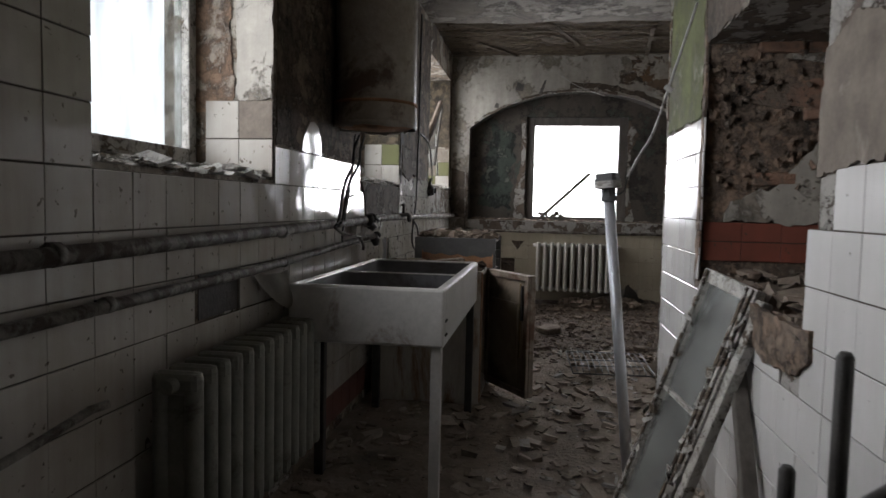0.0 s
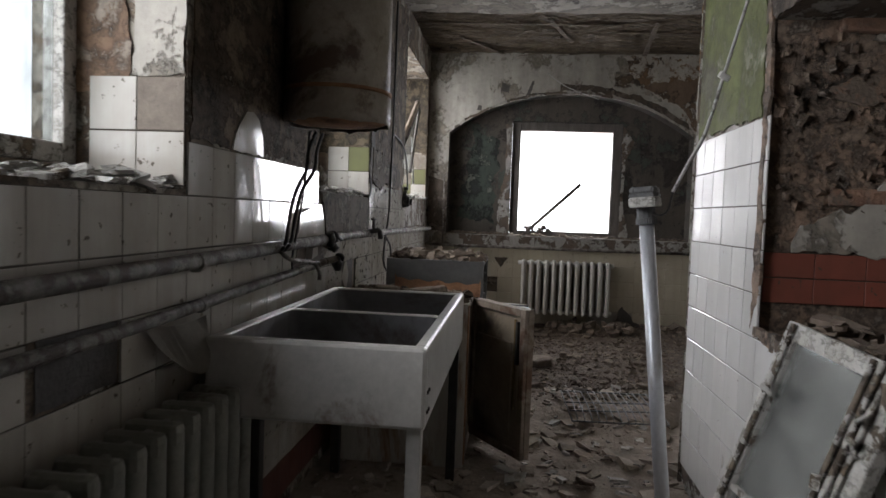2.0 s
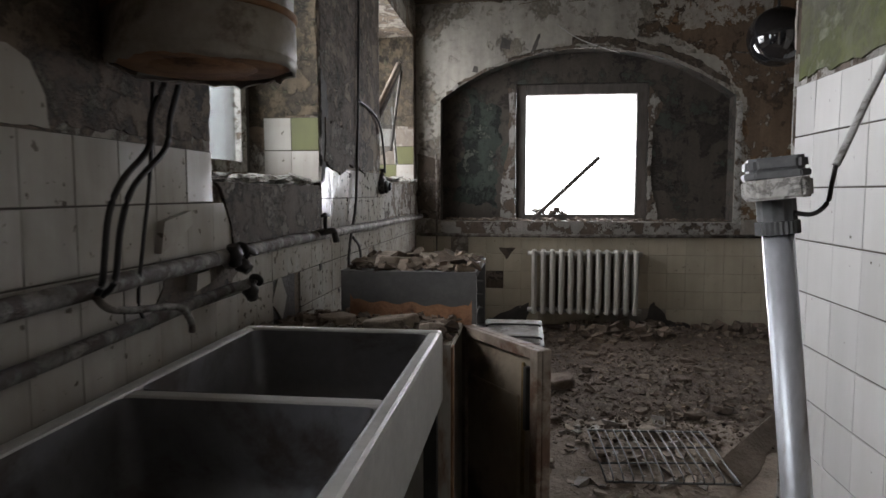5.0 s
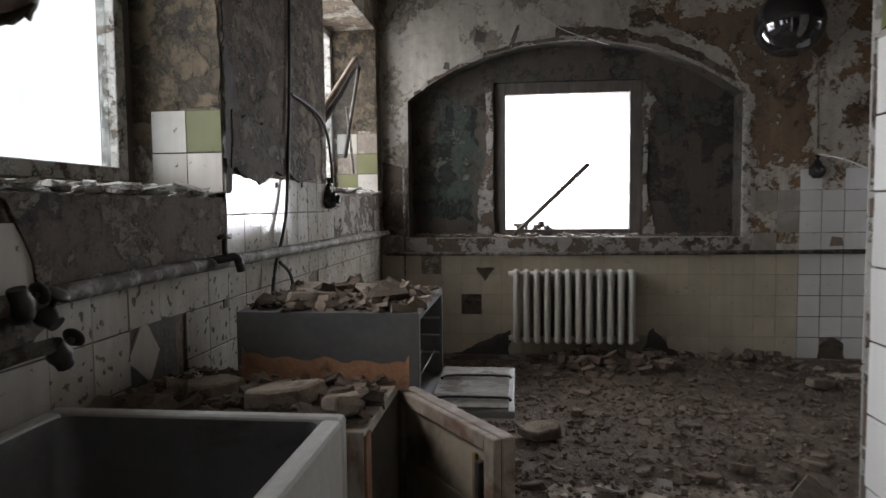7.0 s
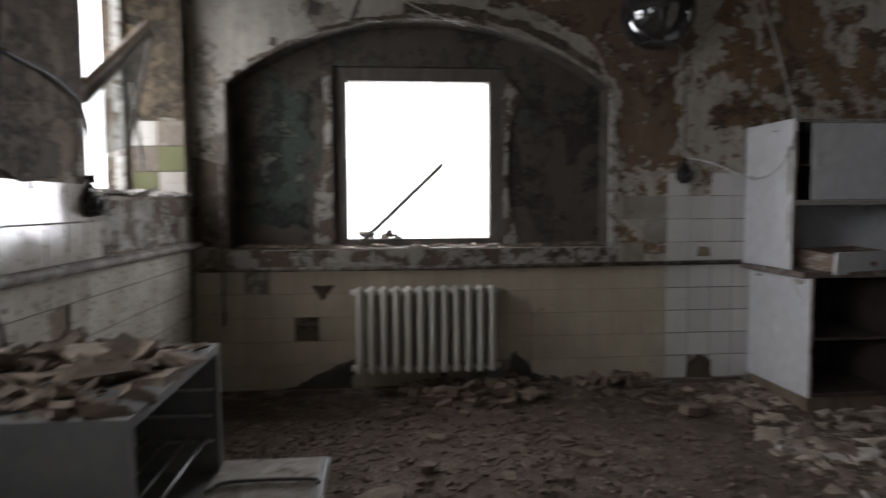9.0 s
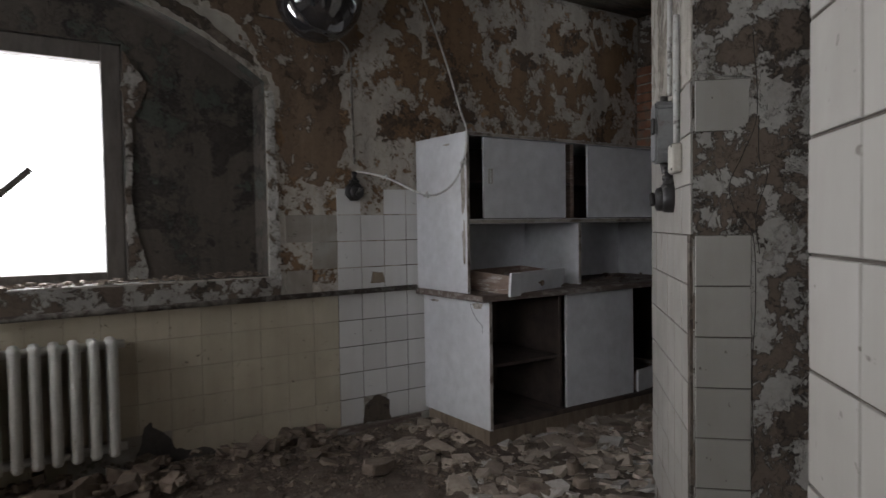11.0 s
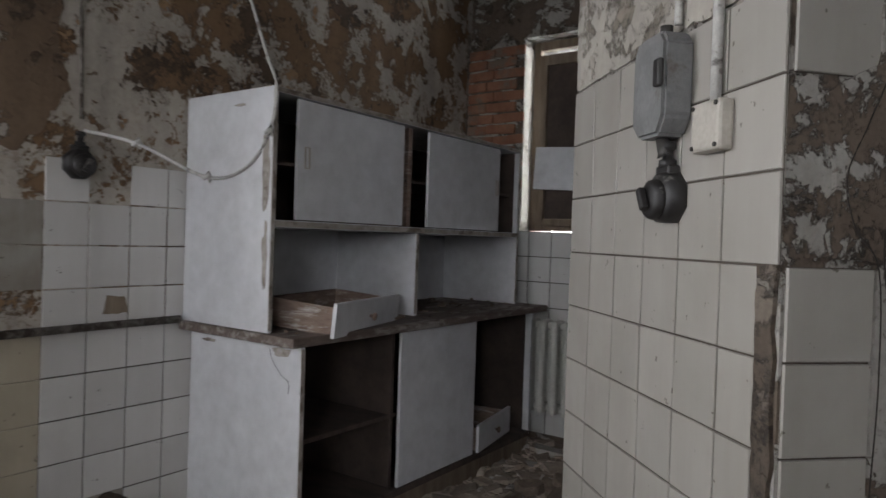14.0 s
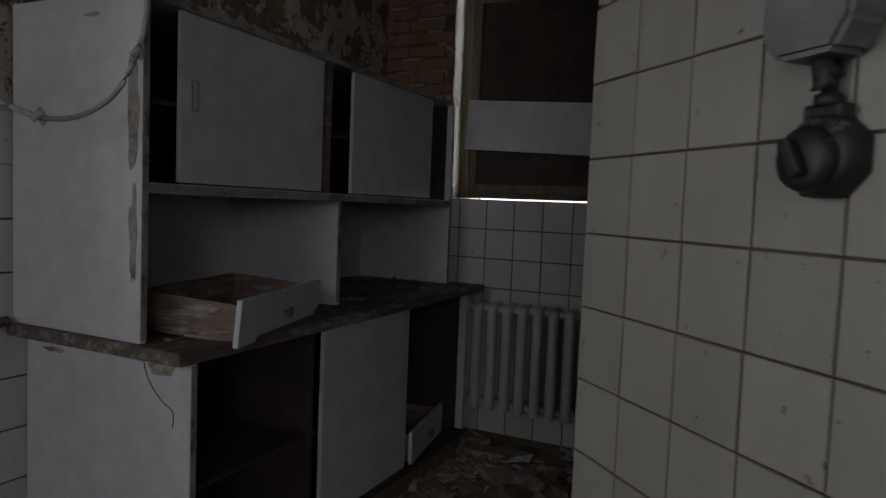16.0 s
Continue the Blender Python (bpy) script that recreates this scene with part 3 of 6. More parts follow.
def make_north():
    bm = bmesh.new()
    d = 0.2
    xs = [NX0 + (NX1 - NX0) * k / 28 for k in range(29)]

    def quad(*p):
        bm.faces.new([bm.verts.new(q) for q in p])

    for a, b in ((-1.5, NX0), (NX1, 5.6)):
        quad((a, FY, -0.2), (b, FY, -0.2), (b, FY, 3.3), (a, FY, 3.3))
    quad((NX0, FY, -0.2), (NX1, FY, -0.2), (NX1, FY, NSILL), (NX0, FY, NSILL))
    for a, b in zip(xs, xs[1:]):
        quad((a, FY, arch_z(a)), (b, FY, arch_z(b)), (b, FY, 3.3), (a, FY, 3.3))
    # outer skin behind, so that no light leaks in
    for a, b, c, e in ((-1.5, NX0, -0.2, 3.3), (NX1, 5.6, -0.2, 3.3), (NX0, NX1, -0.2, NSILL), (NX0, NX1, 2.85, 3.3)):
        quad((a, FY + 0.55, c), (b, FY + 0.55, c), (b, FY + 0.55, e), (a, FY + 0.55, e))
    bmesh.ops.remove_doubles(bm, verts=bm.verts, dist=0.0005)
    return part("wall_north", bm, M_far)


def make_reveal():
    """The reveal of the niche: soffit, jambs and sill."""
    bm = bmesh.new()
    xs = [NX0 + (NX1 - NX0) * k / 28 for k in range(29)]
    d = 0.22

    def quad(*p):
        bm.faces.new([bm.verts.new(q) for q in p])

    for a, b in zip(xs, xs[1:]):
        quad((a, FY, arch_z(a)), (b, FY, arch_z(b)), (b, FY + d, arch_z(b)), (a, FY + d, arch_z(a)))
    for x in (NX0, NX1):
        quad((x, FY, NSILL), (x, FY + d, NSILL), (x, FY + d, arch_z(x)), (x, FY, arch_z(x)))
    quad((NX0, FY, NSILL), (NX1, FY, NSILL), (NX1, FY + d, NSILL), (NX0, FY + d, NSILL))
    bmesh.ops.remove_doubles(bm, verts=bm.verts, dist=0.0005)
    # darker than the wall: the soffit's shade is in the colour
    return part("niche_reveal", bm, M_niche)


tagged(make_reveal(), "reveal of the arched niche, coloured dark for its shade", "wall", kind="structure")
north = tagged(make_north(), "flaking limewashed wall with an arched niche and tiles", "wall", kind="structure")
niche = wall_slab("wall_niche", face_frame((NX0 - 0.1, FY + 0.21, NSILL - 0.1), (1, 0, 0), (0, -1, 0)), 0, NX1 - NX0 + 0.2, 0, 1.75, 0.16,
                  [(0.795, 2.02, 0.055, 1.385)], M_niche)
tagged(niche, "mouldy plaster infill round the window, shade in its colour", "wall")

# east wall with a window and a radiator below
EX = 5.12
east = wall_slab("wall_east", face_frame((EX, 8.4, -0.2), (0, -1, 0), (-1, 0, 0)), 0, 6.5, 0, 3.5, 0.5, [(0.63, 1.75, 1.66, 2.95)], M_grey_plaster)
tagged(east, "grey plaster wall with white tiles below the window", "wall")

# the wall beside the walk, with a broken-out niche; u runs along -y from its end
REND = 4.3
right = wall_slab("wall_right", face_frame((RX, REND, -0.2), (0, -1, 0), (-1, 0, 0)), 0, 6.9, 0, 3.5, 0.75, [(0.93, 2.36, 1.1, 2.29)], M_grey_plaster)
tagged(right, "plaster wall stained green by algae with white tiles", "wall")
hatch_back = wall_slab("wall_hatch_back", face_frame((RX + 0.74, REND - 0.5, -0.1), (0, -1, 0), (-1, 0, 0)), 0, 2.5, 0, 3.3, 0.18, [], M_mortar)
tagged(hatch_back, "bare mortar at the back of the hatch", "wall")
hatch_side = wall_slab("wall_hatch_side", face_frame((RX + 0.012, 3.345, 0.85), (1, 0, 0), (0, -1, 0)), 0, 0.725, 0, 1.27, 0.05, [], M_jamb)
tagged(hatch_side, "broken brick and mortar jamb with a red tile band", "wall")

# diagonal pier
PA = radians(45.5)
PU, PN = Vector((math.cos(PA), math.sin(PA), 0)), Vector((-math.sin(PA), math.cos(PA), 0))
P0 = Vector((2.44, 5.765, 0))
pier_m = face_frame(P0 + Vector((0, 0, -0.2)), PU, PN)
pier = wall_slab("wall_pier", pier_m, 0, 0.99, 0, 3.5, 0.35, [], M_grey_plaster)
tagged(pier, "diagonal pier of cracked plaster with white tiles", "wall")
pier_end_m = face_frame(P0 + Vector((0, 0, -0.2)), -PN, -PU)
diag = wall_slab("wall_diagonal", face_frame(P0 + PU * 0.12 - PN * 0.35 + Vector((0, 0, -0.2)), -PN, -PU), 0, 4.2, 0, 3.5, 0.2, [], M_grey_plaster)
tagged(diag, "stained plaster wall with grey white tiles", "wall")

C0 = Vector((0.905, 4.285, 0))
screen = wall_slab("wall_screen", face_frame(C0 + Vector((0, 0, -0.2)), PU, PN), 0, 0.9, 0, 3.5, 0.33, [], M_grey_plaster)
tagged(screen, "diagonal wall beside the doorway with white tiles", "wall")

# plain walls that close the place
close_1 = wall_slab("wall_south", face_frame((-1.4, -2.55, -0.2), (1, 0, 0), (0, 1, 0)), 0, 8, 0, 3.5, 0.2, [], M_left)
close_2 = wall_slab("wall_south_east", face_frame((6.3, 1.9, -0.2), (0, 1, 0), (-1, 0, 0)), -4.6, 0.2, 0, 3.5, 0.2, [], M_left)

ceil = bmesh.new()
box(ceil, -1.5, 6.4, -2.8, 8.8, CEIL, CEIL + 0.2)
ceiling = tagged(part("ceiling", ceil, M_straw), "ceiling stripped to reed and clay laths", "ceiling", kind="structure")
CE = 6.65
cl = bmesh.new()
nseg = 60
top, bot = [], []
rng = random.Random(5)
front = [(-1.5 + 7.9 * k / nseg, CE + 0.1 * noise.noise(Vector((k * 0.35, 0, 0))) + 0.05 * noise.noise(Vector((k * 1.7, 4, 0)))) for k in range(nseg + 1)]
for (a, ya), (b, yb) in zip(front, front[1:]):
    for z in (CEIL - 0.035, CEIL - 0.002):
        cl.faces.new([cl.verts.new(q) for q in ((a, -2.8, z), (b, -2.8, z), (b, yb, z), (a, ya, z))])
    cl.faces.new([cl.verts.new(q) for q in ((a, ya, CEIL - 0.035), (b, yb, CEIL - 0.035), (b, yb, CEIL - 0.002), (a, ya, CEIL - 0.002))])
bmesh.ops.remove_doubles(cl, verts=cl.verts, dist=0.0005)
ceiling_coat = tagged(part("ceiling_plaster", cl, M_ceiling), "remaining limewashed ceiling plaster with a broken edge", "ceiling", kind="structure")


# ---- windows ----
def window_unit(name, m, w, h, frame_w, depth, material, glass, label, mullion=0, transom=0.0, pane_gap=0.0):
    """A wooden window in the pose m: x across, y into the room, z up, from the lower left corner."""
    ob = thing(name, label, "window", m, kind="structure")
    bm = bmesh.new()
    for a, b, c, d in ((0, frame_w, 0, h), (w - frame_w, w, 0, h), (frame_w, w - frame_w, 0, frame_w), (frame_w, w - frame_w, h - frame_w, h)):
        box(bm, a, b, 0, depth, c, d, 0.006)
    part("window_frame", bm, material, ob)
    if mullion:
        for k in range(mullion):
            x = w * (k + 1) / (mullion + 1)
            part("mullion", boxed(x - 0.03, x + 0.03, 0.01, depth - 0.01, frame_w, h - frame_w, 0.005), material, ob)
    if transom:
        part("transom", boxed(frame_w, w - frame_w, 0.01, depth - 0.01, transom - 0.03, transom + 0.03, 0.005), material, ob)
    if glass is not None:
        g = part("pane", boxed(frame_w, w - frame_w, depth * 0.45, depth * 0.45 + 0.004, frame_w + pane_gap, h - frame_w), glass, ob)
        g.visible_shadow = False
    return ob


wm = lambda y0, z0: face_frame((LX - 0.42, y0, z0), (0, 1, 0), (1, 0, 0))
window_unit("window_1", wm(1.46, 1.445), 1.21, 1.34, 0.06, 0.07, M_oldpaint, M_frost, "white flaking wooden window with dusty panes")
window_unit("window_2", wm(4.02, 1.485), 1.12, 1.3, 0.06, 0.07, M_oldpaint, M_frost, "white flaking wooden window with dusty panes")
for y0, y1, z in ((1.46, 2.67, 1.385), (4.02, 5.2, 1.435)):
    sill = tagged(part("sill_board", boxed(LX - 0.45, LX - 0.345, y0 + 0.003, y1 - 0.003, z, z + 0.058, 0.006), M_oldwood), "weathered board under the window frame", "sill", kind="structure")
tagged(part("window_packing", boxed(LX - 0.42, LX - 0.36, 5.142, 5.197, 1.494, 2.79, 0.006), M_dkframe), "dark strip beside the window frame", "trim", kind="structure")
window_unit("window_3", wm(6.6, 1.485), 1.47, 1.3, 0.05, 0.06, M_oldpaint, None, "broken wooden window without panes")
window_unit("window_4", face_frame((1.163, FY + 0.34, 1.087), (-1, 0, 0), (0, -1, 0)), 1.221, 1.326, 0.098, 0.1, M_dkframe, None, "dark weathered window frame without panes")
window_unit("window_5", face_frame((EX + 0.2, 7.77, 1.47), (0, -1, 0), (-1, 0, 0)), 1.12, 1.28, 0.06, 0.07, M_oldwood, M_frost, "old weathered window with a board nailed across")


# ---- furniture and fixtures ----
def radiator(m, n, pitch, h, depth, material, label):
    """A cast-iron column radiator: sections side by side along x, feet below."""
    ob = thing("radiator", label, "radiator", m)
    sec = bmesh.new()
    w = pitch * 0.62
    for yc in (-depth * 0.33, depth * 0.33):
        tube(sec, [(0, yc, 0.03), (0, yc, 0.07), (0, yc, h - 0.07), (0, yc, h - 0.02)], [w * 0.42, w * 0.5, w * 0.5, w * 0.42], 10)
    for zc in (0.05, h - 0.05):
        box(sec, -w / 2, w / 2, -depth / 2, depth / 2, zc - 0.035, zc + 0.035, min(0.022, w * 0.42))
    box(sec, -w * 0.18, w * 0.18, -depth * 0.33, depth * 0.33, 0.06, h - 0.06)
    me = None
    for k in range(n):
        if me is None:
            s = part("section", sec, material, ob)
            me = s.data
        else:
            s = new("section", me)
            s.parent = ob
        s.matrix_basis = pose((k + 0.5) * pitch, 0, 0)
    for zc in (0.05, h - 0.05):
        part("header", tubed([(-0.02, 0, zc), (n * pitch + 0.02, 0, zc)], 0.021, 10), material, ob)
    return ob


radiator(face_frame((0.085, 8.1, 0.27), (1, 0, 0), (0, 1, 0)), 12, 0.082, 0.62, 0.14, M_rad_w, "white cast-iron radiator below the niche")
radiator(face_frame((-0.86, 1.65, 0.215), (0, 1, 0), (-1, 0, 0)), 13, 0.0855, 0.6, 0.15, M_rad, "dusty greenish cast-iron radiator under the window")
radiator(face_frame((5.0, 7.78, 0.3), (0, -1, 0), (1, 0, 0)), 12, 0.085, 0.62, 0.14, M_rad_w, "white cast-iron radiator under the window")


def make_sink():
    ob = thing("sink", "white enamelled double trough sink on tube legs", "sink", pose(0, 0, 0))
    x0, x1, y0, y1, zt = -0.92, -0.235, 2.68, 4.13, 0.938
    ym = 3.36
    bm = bmesh.new()
    t, d = 0.045, 0.25
    # rim, apron and the two basins' walls
    box(bm, x0, x1, y0, y0 + t, zt - d, zt, 0.012)
    box(bm, x0, x1, y1 - t, y1, zt - d, zt, 0.012)
    box(bm, x0, x0 + t, y0 + t - 0.005, y1 - t + 0.005, zt - d, zt - 0.001, 0.012)
    box(bm, x1 - t, x1, y0 + t - 0.005, y1 - t + 0.005, zt - d, zt - 0.001, 0.012)
    box(bm, x0 + t - 0.005, x1 - t + 0.005, ym - 0.03, ym + 0.03, zt - d, zt - 0.006, 0.012)
    part("rim", bm, M_enamel, ob)
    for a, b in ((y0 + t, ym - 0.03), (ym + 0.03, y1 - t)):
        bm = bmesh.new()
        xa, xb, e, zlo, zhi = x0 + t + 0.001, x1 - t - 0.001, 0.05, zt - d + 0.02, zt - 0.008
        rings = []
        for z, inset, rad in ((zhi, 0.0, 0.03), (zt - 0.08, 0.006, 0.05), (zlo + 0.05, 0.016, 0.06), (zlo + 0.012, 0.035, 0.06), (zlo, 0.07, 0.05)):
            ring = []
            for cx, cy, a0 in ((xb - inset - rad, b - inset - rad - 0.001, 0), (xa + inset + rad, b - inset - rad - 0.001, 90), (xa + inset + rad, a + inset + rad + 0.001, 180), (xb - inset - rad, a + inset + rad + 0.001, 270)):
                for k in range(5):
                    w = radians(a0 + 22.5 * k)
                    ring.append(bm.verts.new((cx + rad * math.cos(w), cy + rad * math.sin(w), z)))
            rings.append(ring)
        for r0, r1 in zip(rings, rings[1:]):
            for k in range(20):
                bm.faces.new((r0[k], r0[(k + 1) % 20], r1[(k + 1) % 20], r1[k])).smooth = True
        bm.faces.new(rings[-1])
        # basin colour stands in for the shade below the rim
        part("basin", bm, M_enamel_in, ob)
    for (lx, ly), mat in (((x1 - 0.035, y0 + 0.04), M_enamel), ((x1 - 0.035, y1 - 0.05), M_iron), ((x0 + 0.05, y0 + 0.3), M_iron), ((x0 + 0.05, y1 - 0.05), M_iron)):
        bm = bmesh.new()
        top = zt - 0.03 if lx > -0.5 else zt - d - 0.001
        box(bm, lx - 0.022, lx + 0.022, ly - 0.022, ly - 0.014, -0.02, top, 0.002)
        box(bm, lx + 0.014, lx + 0.022, ly - 0.014, ly + 0.026, -0.02, top, 0.002)
        part("leg", bm, mat, ob)
    for ly in (y0 + 0.04, y0 + 0.075):
        for z in (0.74, 0.8):
            part("bolt", tubed([(x1 - 0.002, ly - 0.01, z), (x1 + 0.006, ly - 0.01, z)], 0.006, 6), M_iron, ob)
    part("bracket", boxed(x0 + 0.02, x0 + 0.28, y0 + 0.62, y0 + 0.66, zt - d - 0.1, zt - d - 0.06, 0.004), M_iron, ob)
    return ob


make_sink()


def make_boiler():
    ob = thing("water_boiler", "large yellowed enamel water boiler on the wall", "boiler", pose(-0.765, 3.555, 1.705))
    part("tank", lathe([(0.0001, 0.03), (0.15, 0.025), (0.2, 0.01), (0.222, 0.012), (0.226, 0.03), (0.225, 0.11), (0.216, 0.118), (0.216, 0.13), (0.22, 0.14), (0.22, 1.3), (0.2, 1.36), (0.0001, 1.38)], 40), M_boiler, ob)
    part("band", lathe([(0.218, 0.116), (0.229, 0.118), (0.229, 0.13), (0.218, 0.132)], 40), M_rust, ob, "rusty band round the tank")
    bm = bmesh.new()
    rr, n = random.Random(12), 72
    rings = [[], [], [], []]
    for k in range(n):
        w = 2 * math.pi * k / n
        drop = 0.006 + 0.006 * rr.random() + 0.004 * math.sin(w * 5) + (0.008 if rr.random() < 0.08 else 0)
        for ring, r, z in zip(rings, (0.221, 0.226, 0.222, 0.216), (0.03, 0.012, -drop, -drop + 0.003)):
            ring.append(bm.verts.new((r * math.cos(w), r * math.sin(w), z)))
    for r0, r1 in zip(rings, rings[1:]):
        for k in range(n):
            bm.faces.new((r0[k], r0[(k + 1) % n], r1[(k + 1) % n], r1[k])).smooth = True
    part("torn_skirt", bm, M_boiler, ob, "torn yellowed rim at the bottom")
    part("underside", lathe([(0.0001, 0.004), (0.12, 0.0), (0.19, -0.002), (0.212, 0.008), (0.2, 0.02), (0.0001, 0.024)], 40), M_rust, ob, "rusty brown underside")
    part("flange", lathe([(0.0001, -0.012), (0.11, -0.01), (0.13, 0.0), (0.14, 0.026)], 24), M_rust, ob, "rust brown flange")
    part("wall_bracket", boxed(-0.226, -0.16, -0.1, 0.1, 0.95, 1.0), M_iron, ob)
    return ob


make_boiler()


def make_rusty_cabinet():
    """A sheet-metal cold cabinet with its door open and rubble on the top."""
    x0, x1, y0, y1, z1 = -0.93, -0.215, 4.2, 4.72, 0.87
    ob = thing("metal_cabinet", "rust-streaked white sheet metal cabinet with its door open", "cabinet", pose(0, 0, 0))
    t = 0.03
    for nm, q in (("side_panel", (x0, x1, y0, y0 + t, 0.0, z1)), ("side_panel", (x0, x1, y1 - t, y1, 0.0, z1)), ("back_panel", (x0, x0 + t, y0 + t, y1 - t, 0.0, z1)),
                  ("top_panel", (x0 + t, x1, y0 + t, y1 - t, z1 - t, z1 - 0.002)), ("base", (x0 + t, x1, y0 + t, y1 - t, 0.0, 0.09))):
        part(nm, boxed(*q, 0.003), M_rustpaint, ob)
    # a dark block fills the hollow in place of its shade
    part("inner_shade_block", boxed(x0 + t + 0.002, x1 - 0.25, y0 + t + 0.002, y1 - t - 0.002, 0.09, z1 - t - 0.002), M_dark, ob)
    part("edge_strip", boxed(x1 - 0.002, x1 + 0.006, y0, y0 + 0.05, 0.02, z1 - 0.01, 0.002), M_rust, ob, "rust brown edge strip")
    bm = bmesh.new()
    n = 40
    lo = [bm.verts.new((-0.68 + 0.505 * k / n, y1 - 0.12 + 0.008 * math.sin(k * 0.55), z1 - 0.01)) for k in range(n + 1)]
    hi = [bm.verts.new((-0.68 + 0.505 * k / n, y1 - 0.11 + 0.012 * math.sin(k * 0.4), z1 + 0.062 + 0.02 * (1 - k / n) + 0.006 * math.sin(k * 0.7) + (0.028 if k in (0, n) else 0))) for k in range(n + 1)]
    for k in range(n):
        bm.faces.new((lo[k], lo[k + 1], hi[k + 1], hi[k])).smooth = True
    r = bmesh.ops.solidify(bm, geom=bm.faces, thickness=0.004)
    part("bent_lip", bm, M_rust, ob, "bent orange rusty sheet lip")
    hinge, free = Vector((x1 + 0.012, y1 - 0.06, 0)), Vector((0.1, 4.24, 0))
    d = free - hinge
    dm = face_frame(hinge, d, Vector((d.y, -d.x, 0)))
    L = d.length
    door = part("door", boxed(0, L, -0.04, 0, 0.05, 0.85, 0.006), M_doorskin, ob, "rust-eaten pale sheet door")
    door.matrix_basis = dm
    fr = bmesh.new()
    for q in ((0.0, 0.03, 0.05, 0.85), (L - 0.045, L - 0.0, 0.05, 0.85), (0.03, L - 0.045, 0.81, 0.85), (0.03, L - 0.045, 0.05, 0.09)):
        box(fr, q[0], q[1], 0.001, 0.022, q[2], q[3], 0.004)
    part("door_rim", fr, M_doorskin, door)
    part("inner_panel", boxed(0.03, L - 0.045, 0.001, 0.009, 0.09, 0.81, 0.003), M_sooted, door, "sooted brown cream inner panel")
    part("raised_panel", boxed(0.06, L - 0.12, 0.0095, 0.018, 0.13, 0.66, 0.006), M_sooted, door)
    part("seal", boxed(L - 0.1, L - 0.085, 0.0095, 0.02, 0.3, 0.79, 0.003), M_seal, door, "ochre strip of door seal")
    part("door_latch", boxed(L - 0.075, L - 0.055, 0.002, 0.03, 0.55, 0.78, 0.004), M_iron, door)
    return ob


make_rusty_cabinet()


def make_oven():
    x0, x1, y0, y1, z1 = -0.762, -0.168, 4.765, 5.42, 1.056
    ob = thing("oven_cabinet", "grey sheet metal oven with its flap open, rubble on top", "oven", pose(0, 0, 0))
    t = 0.025
    for nm, q in (("side_panel", (x0, x1, y0, y0 + t, 0.0, z1)), ("side_panel", (x0, x1, y1 - t, y1, 0.0, z1)), ("back_panel", (x0, x0 + t, y0 + t, y1 - t, 0.0, z1)),
                  ("top_panel", (x0 + t, x1, y0 + t, y1 - t, z1 - t, z1 - 0.001)), ("base", (x0 + t, x1, y0 + t, y1 - t, 0.0, 0.712))):
        part(nm, boxed(*q, 0.002), M_grey_sheet, ob)
    # near-black sheet at the back, painting the oven's inner shade
    part("shade_liner", boxed(x0 + t + 0.002, x0 + 0.06, y0 + t + 0.002, y1 - t - 0.002, 0.714, z1 - t - 0.002), M_dark, ob)
    for z in (0.8, 0.87, 0.94):
        for yy in (y0 + 0.05, y1 - 0.05):
            part("shelf_rail", tubed([(x0 + 0.07, yy, z), (x1 - 0.01, yy, z)], 0.005, 6), M_wire, ob)
    for k in range(8):
        x = x1 - 0.03 - k * 0.05
        part("rack_bar", tubed([(x, y0 + 0.04, 0.805), (x, y1 - 0.04, 0.805)], 0.004, 6), M_wire, ob)
    flap = part("flap", boxed(x1 + 0.002, x1 + 0.295, y0 + 0.07, y1 + 0.0, 0.705, 0.729, 0.004), M_grey_sheet, ob)
    part("flap_lining", boxed(x1 + 0.01, x1 + 0.275, y0 + 0.09, y1 - 0.02, 0.7295, 0.735, 0.002), M_worn, flap, "scratched metal lining")
    for a, b in ((y0 + 0.13, y0 + 0.3), (y0 + 0.42, y1 - 0.05)):
        part("hinge_rod", tubed(curve_pts([(x1 + 0.02, a, 0.742), (x1 + 0.06, a + 0.05, 0.742), (x1 + 0.26, a + 0.05, 0.742), (x1 + 0.28, a + 0.02, 0.742)], 4), 0.005, 6), M_iron, flap)
    return ob


make_oven()


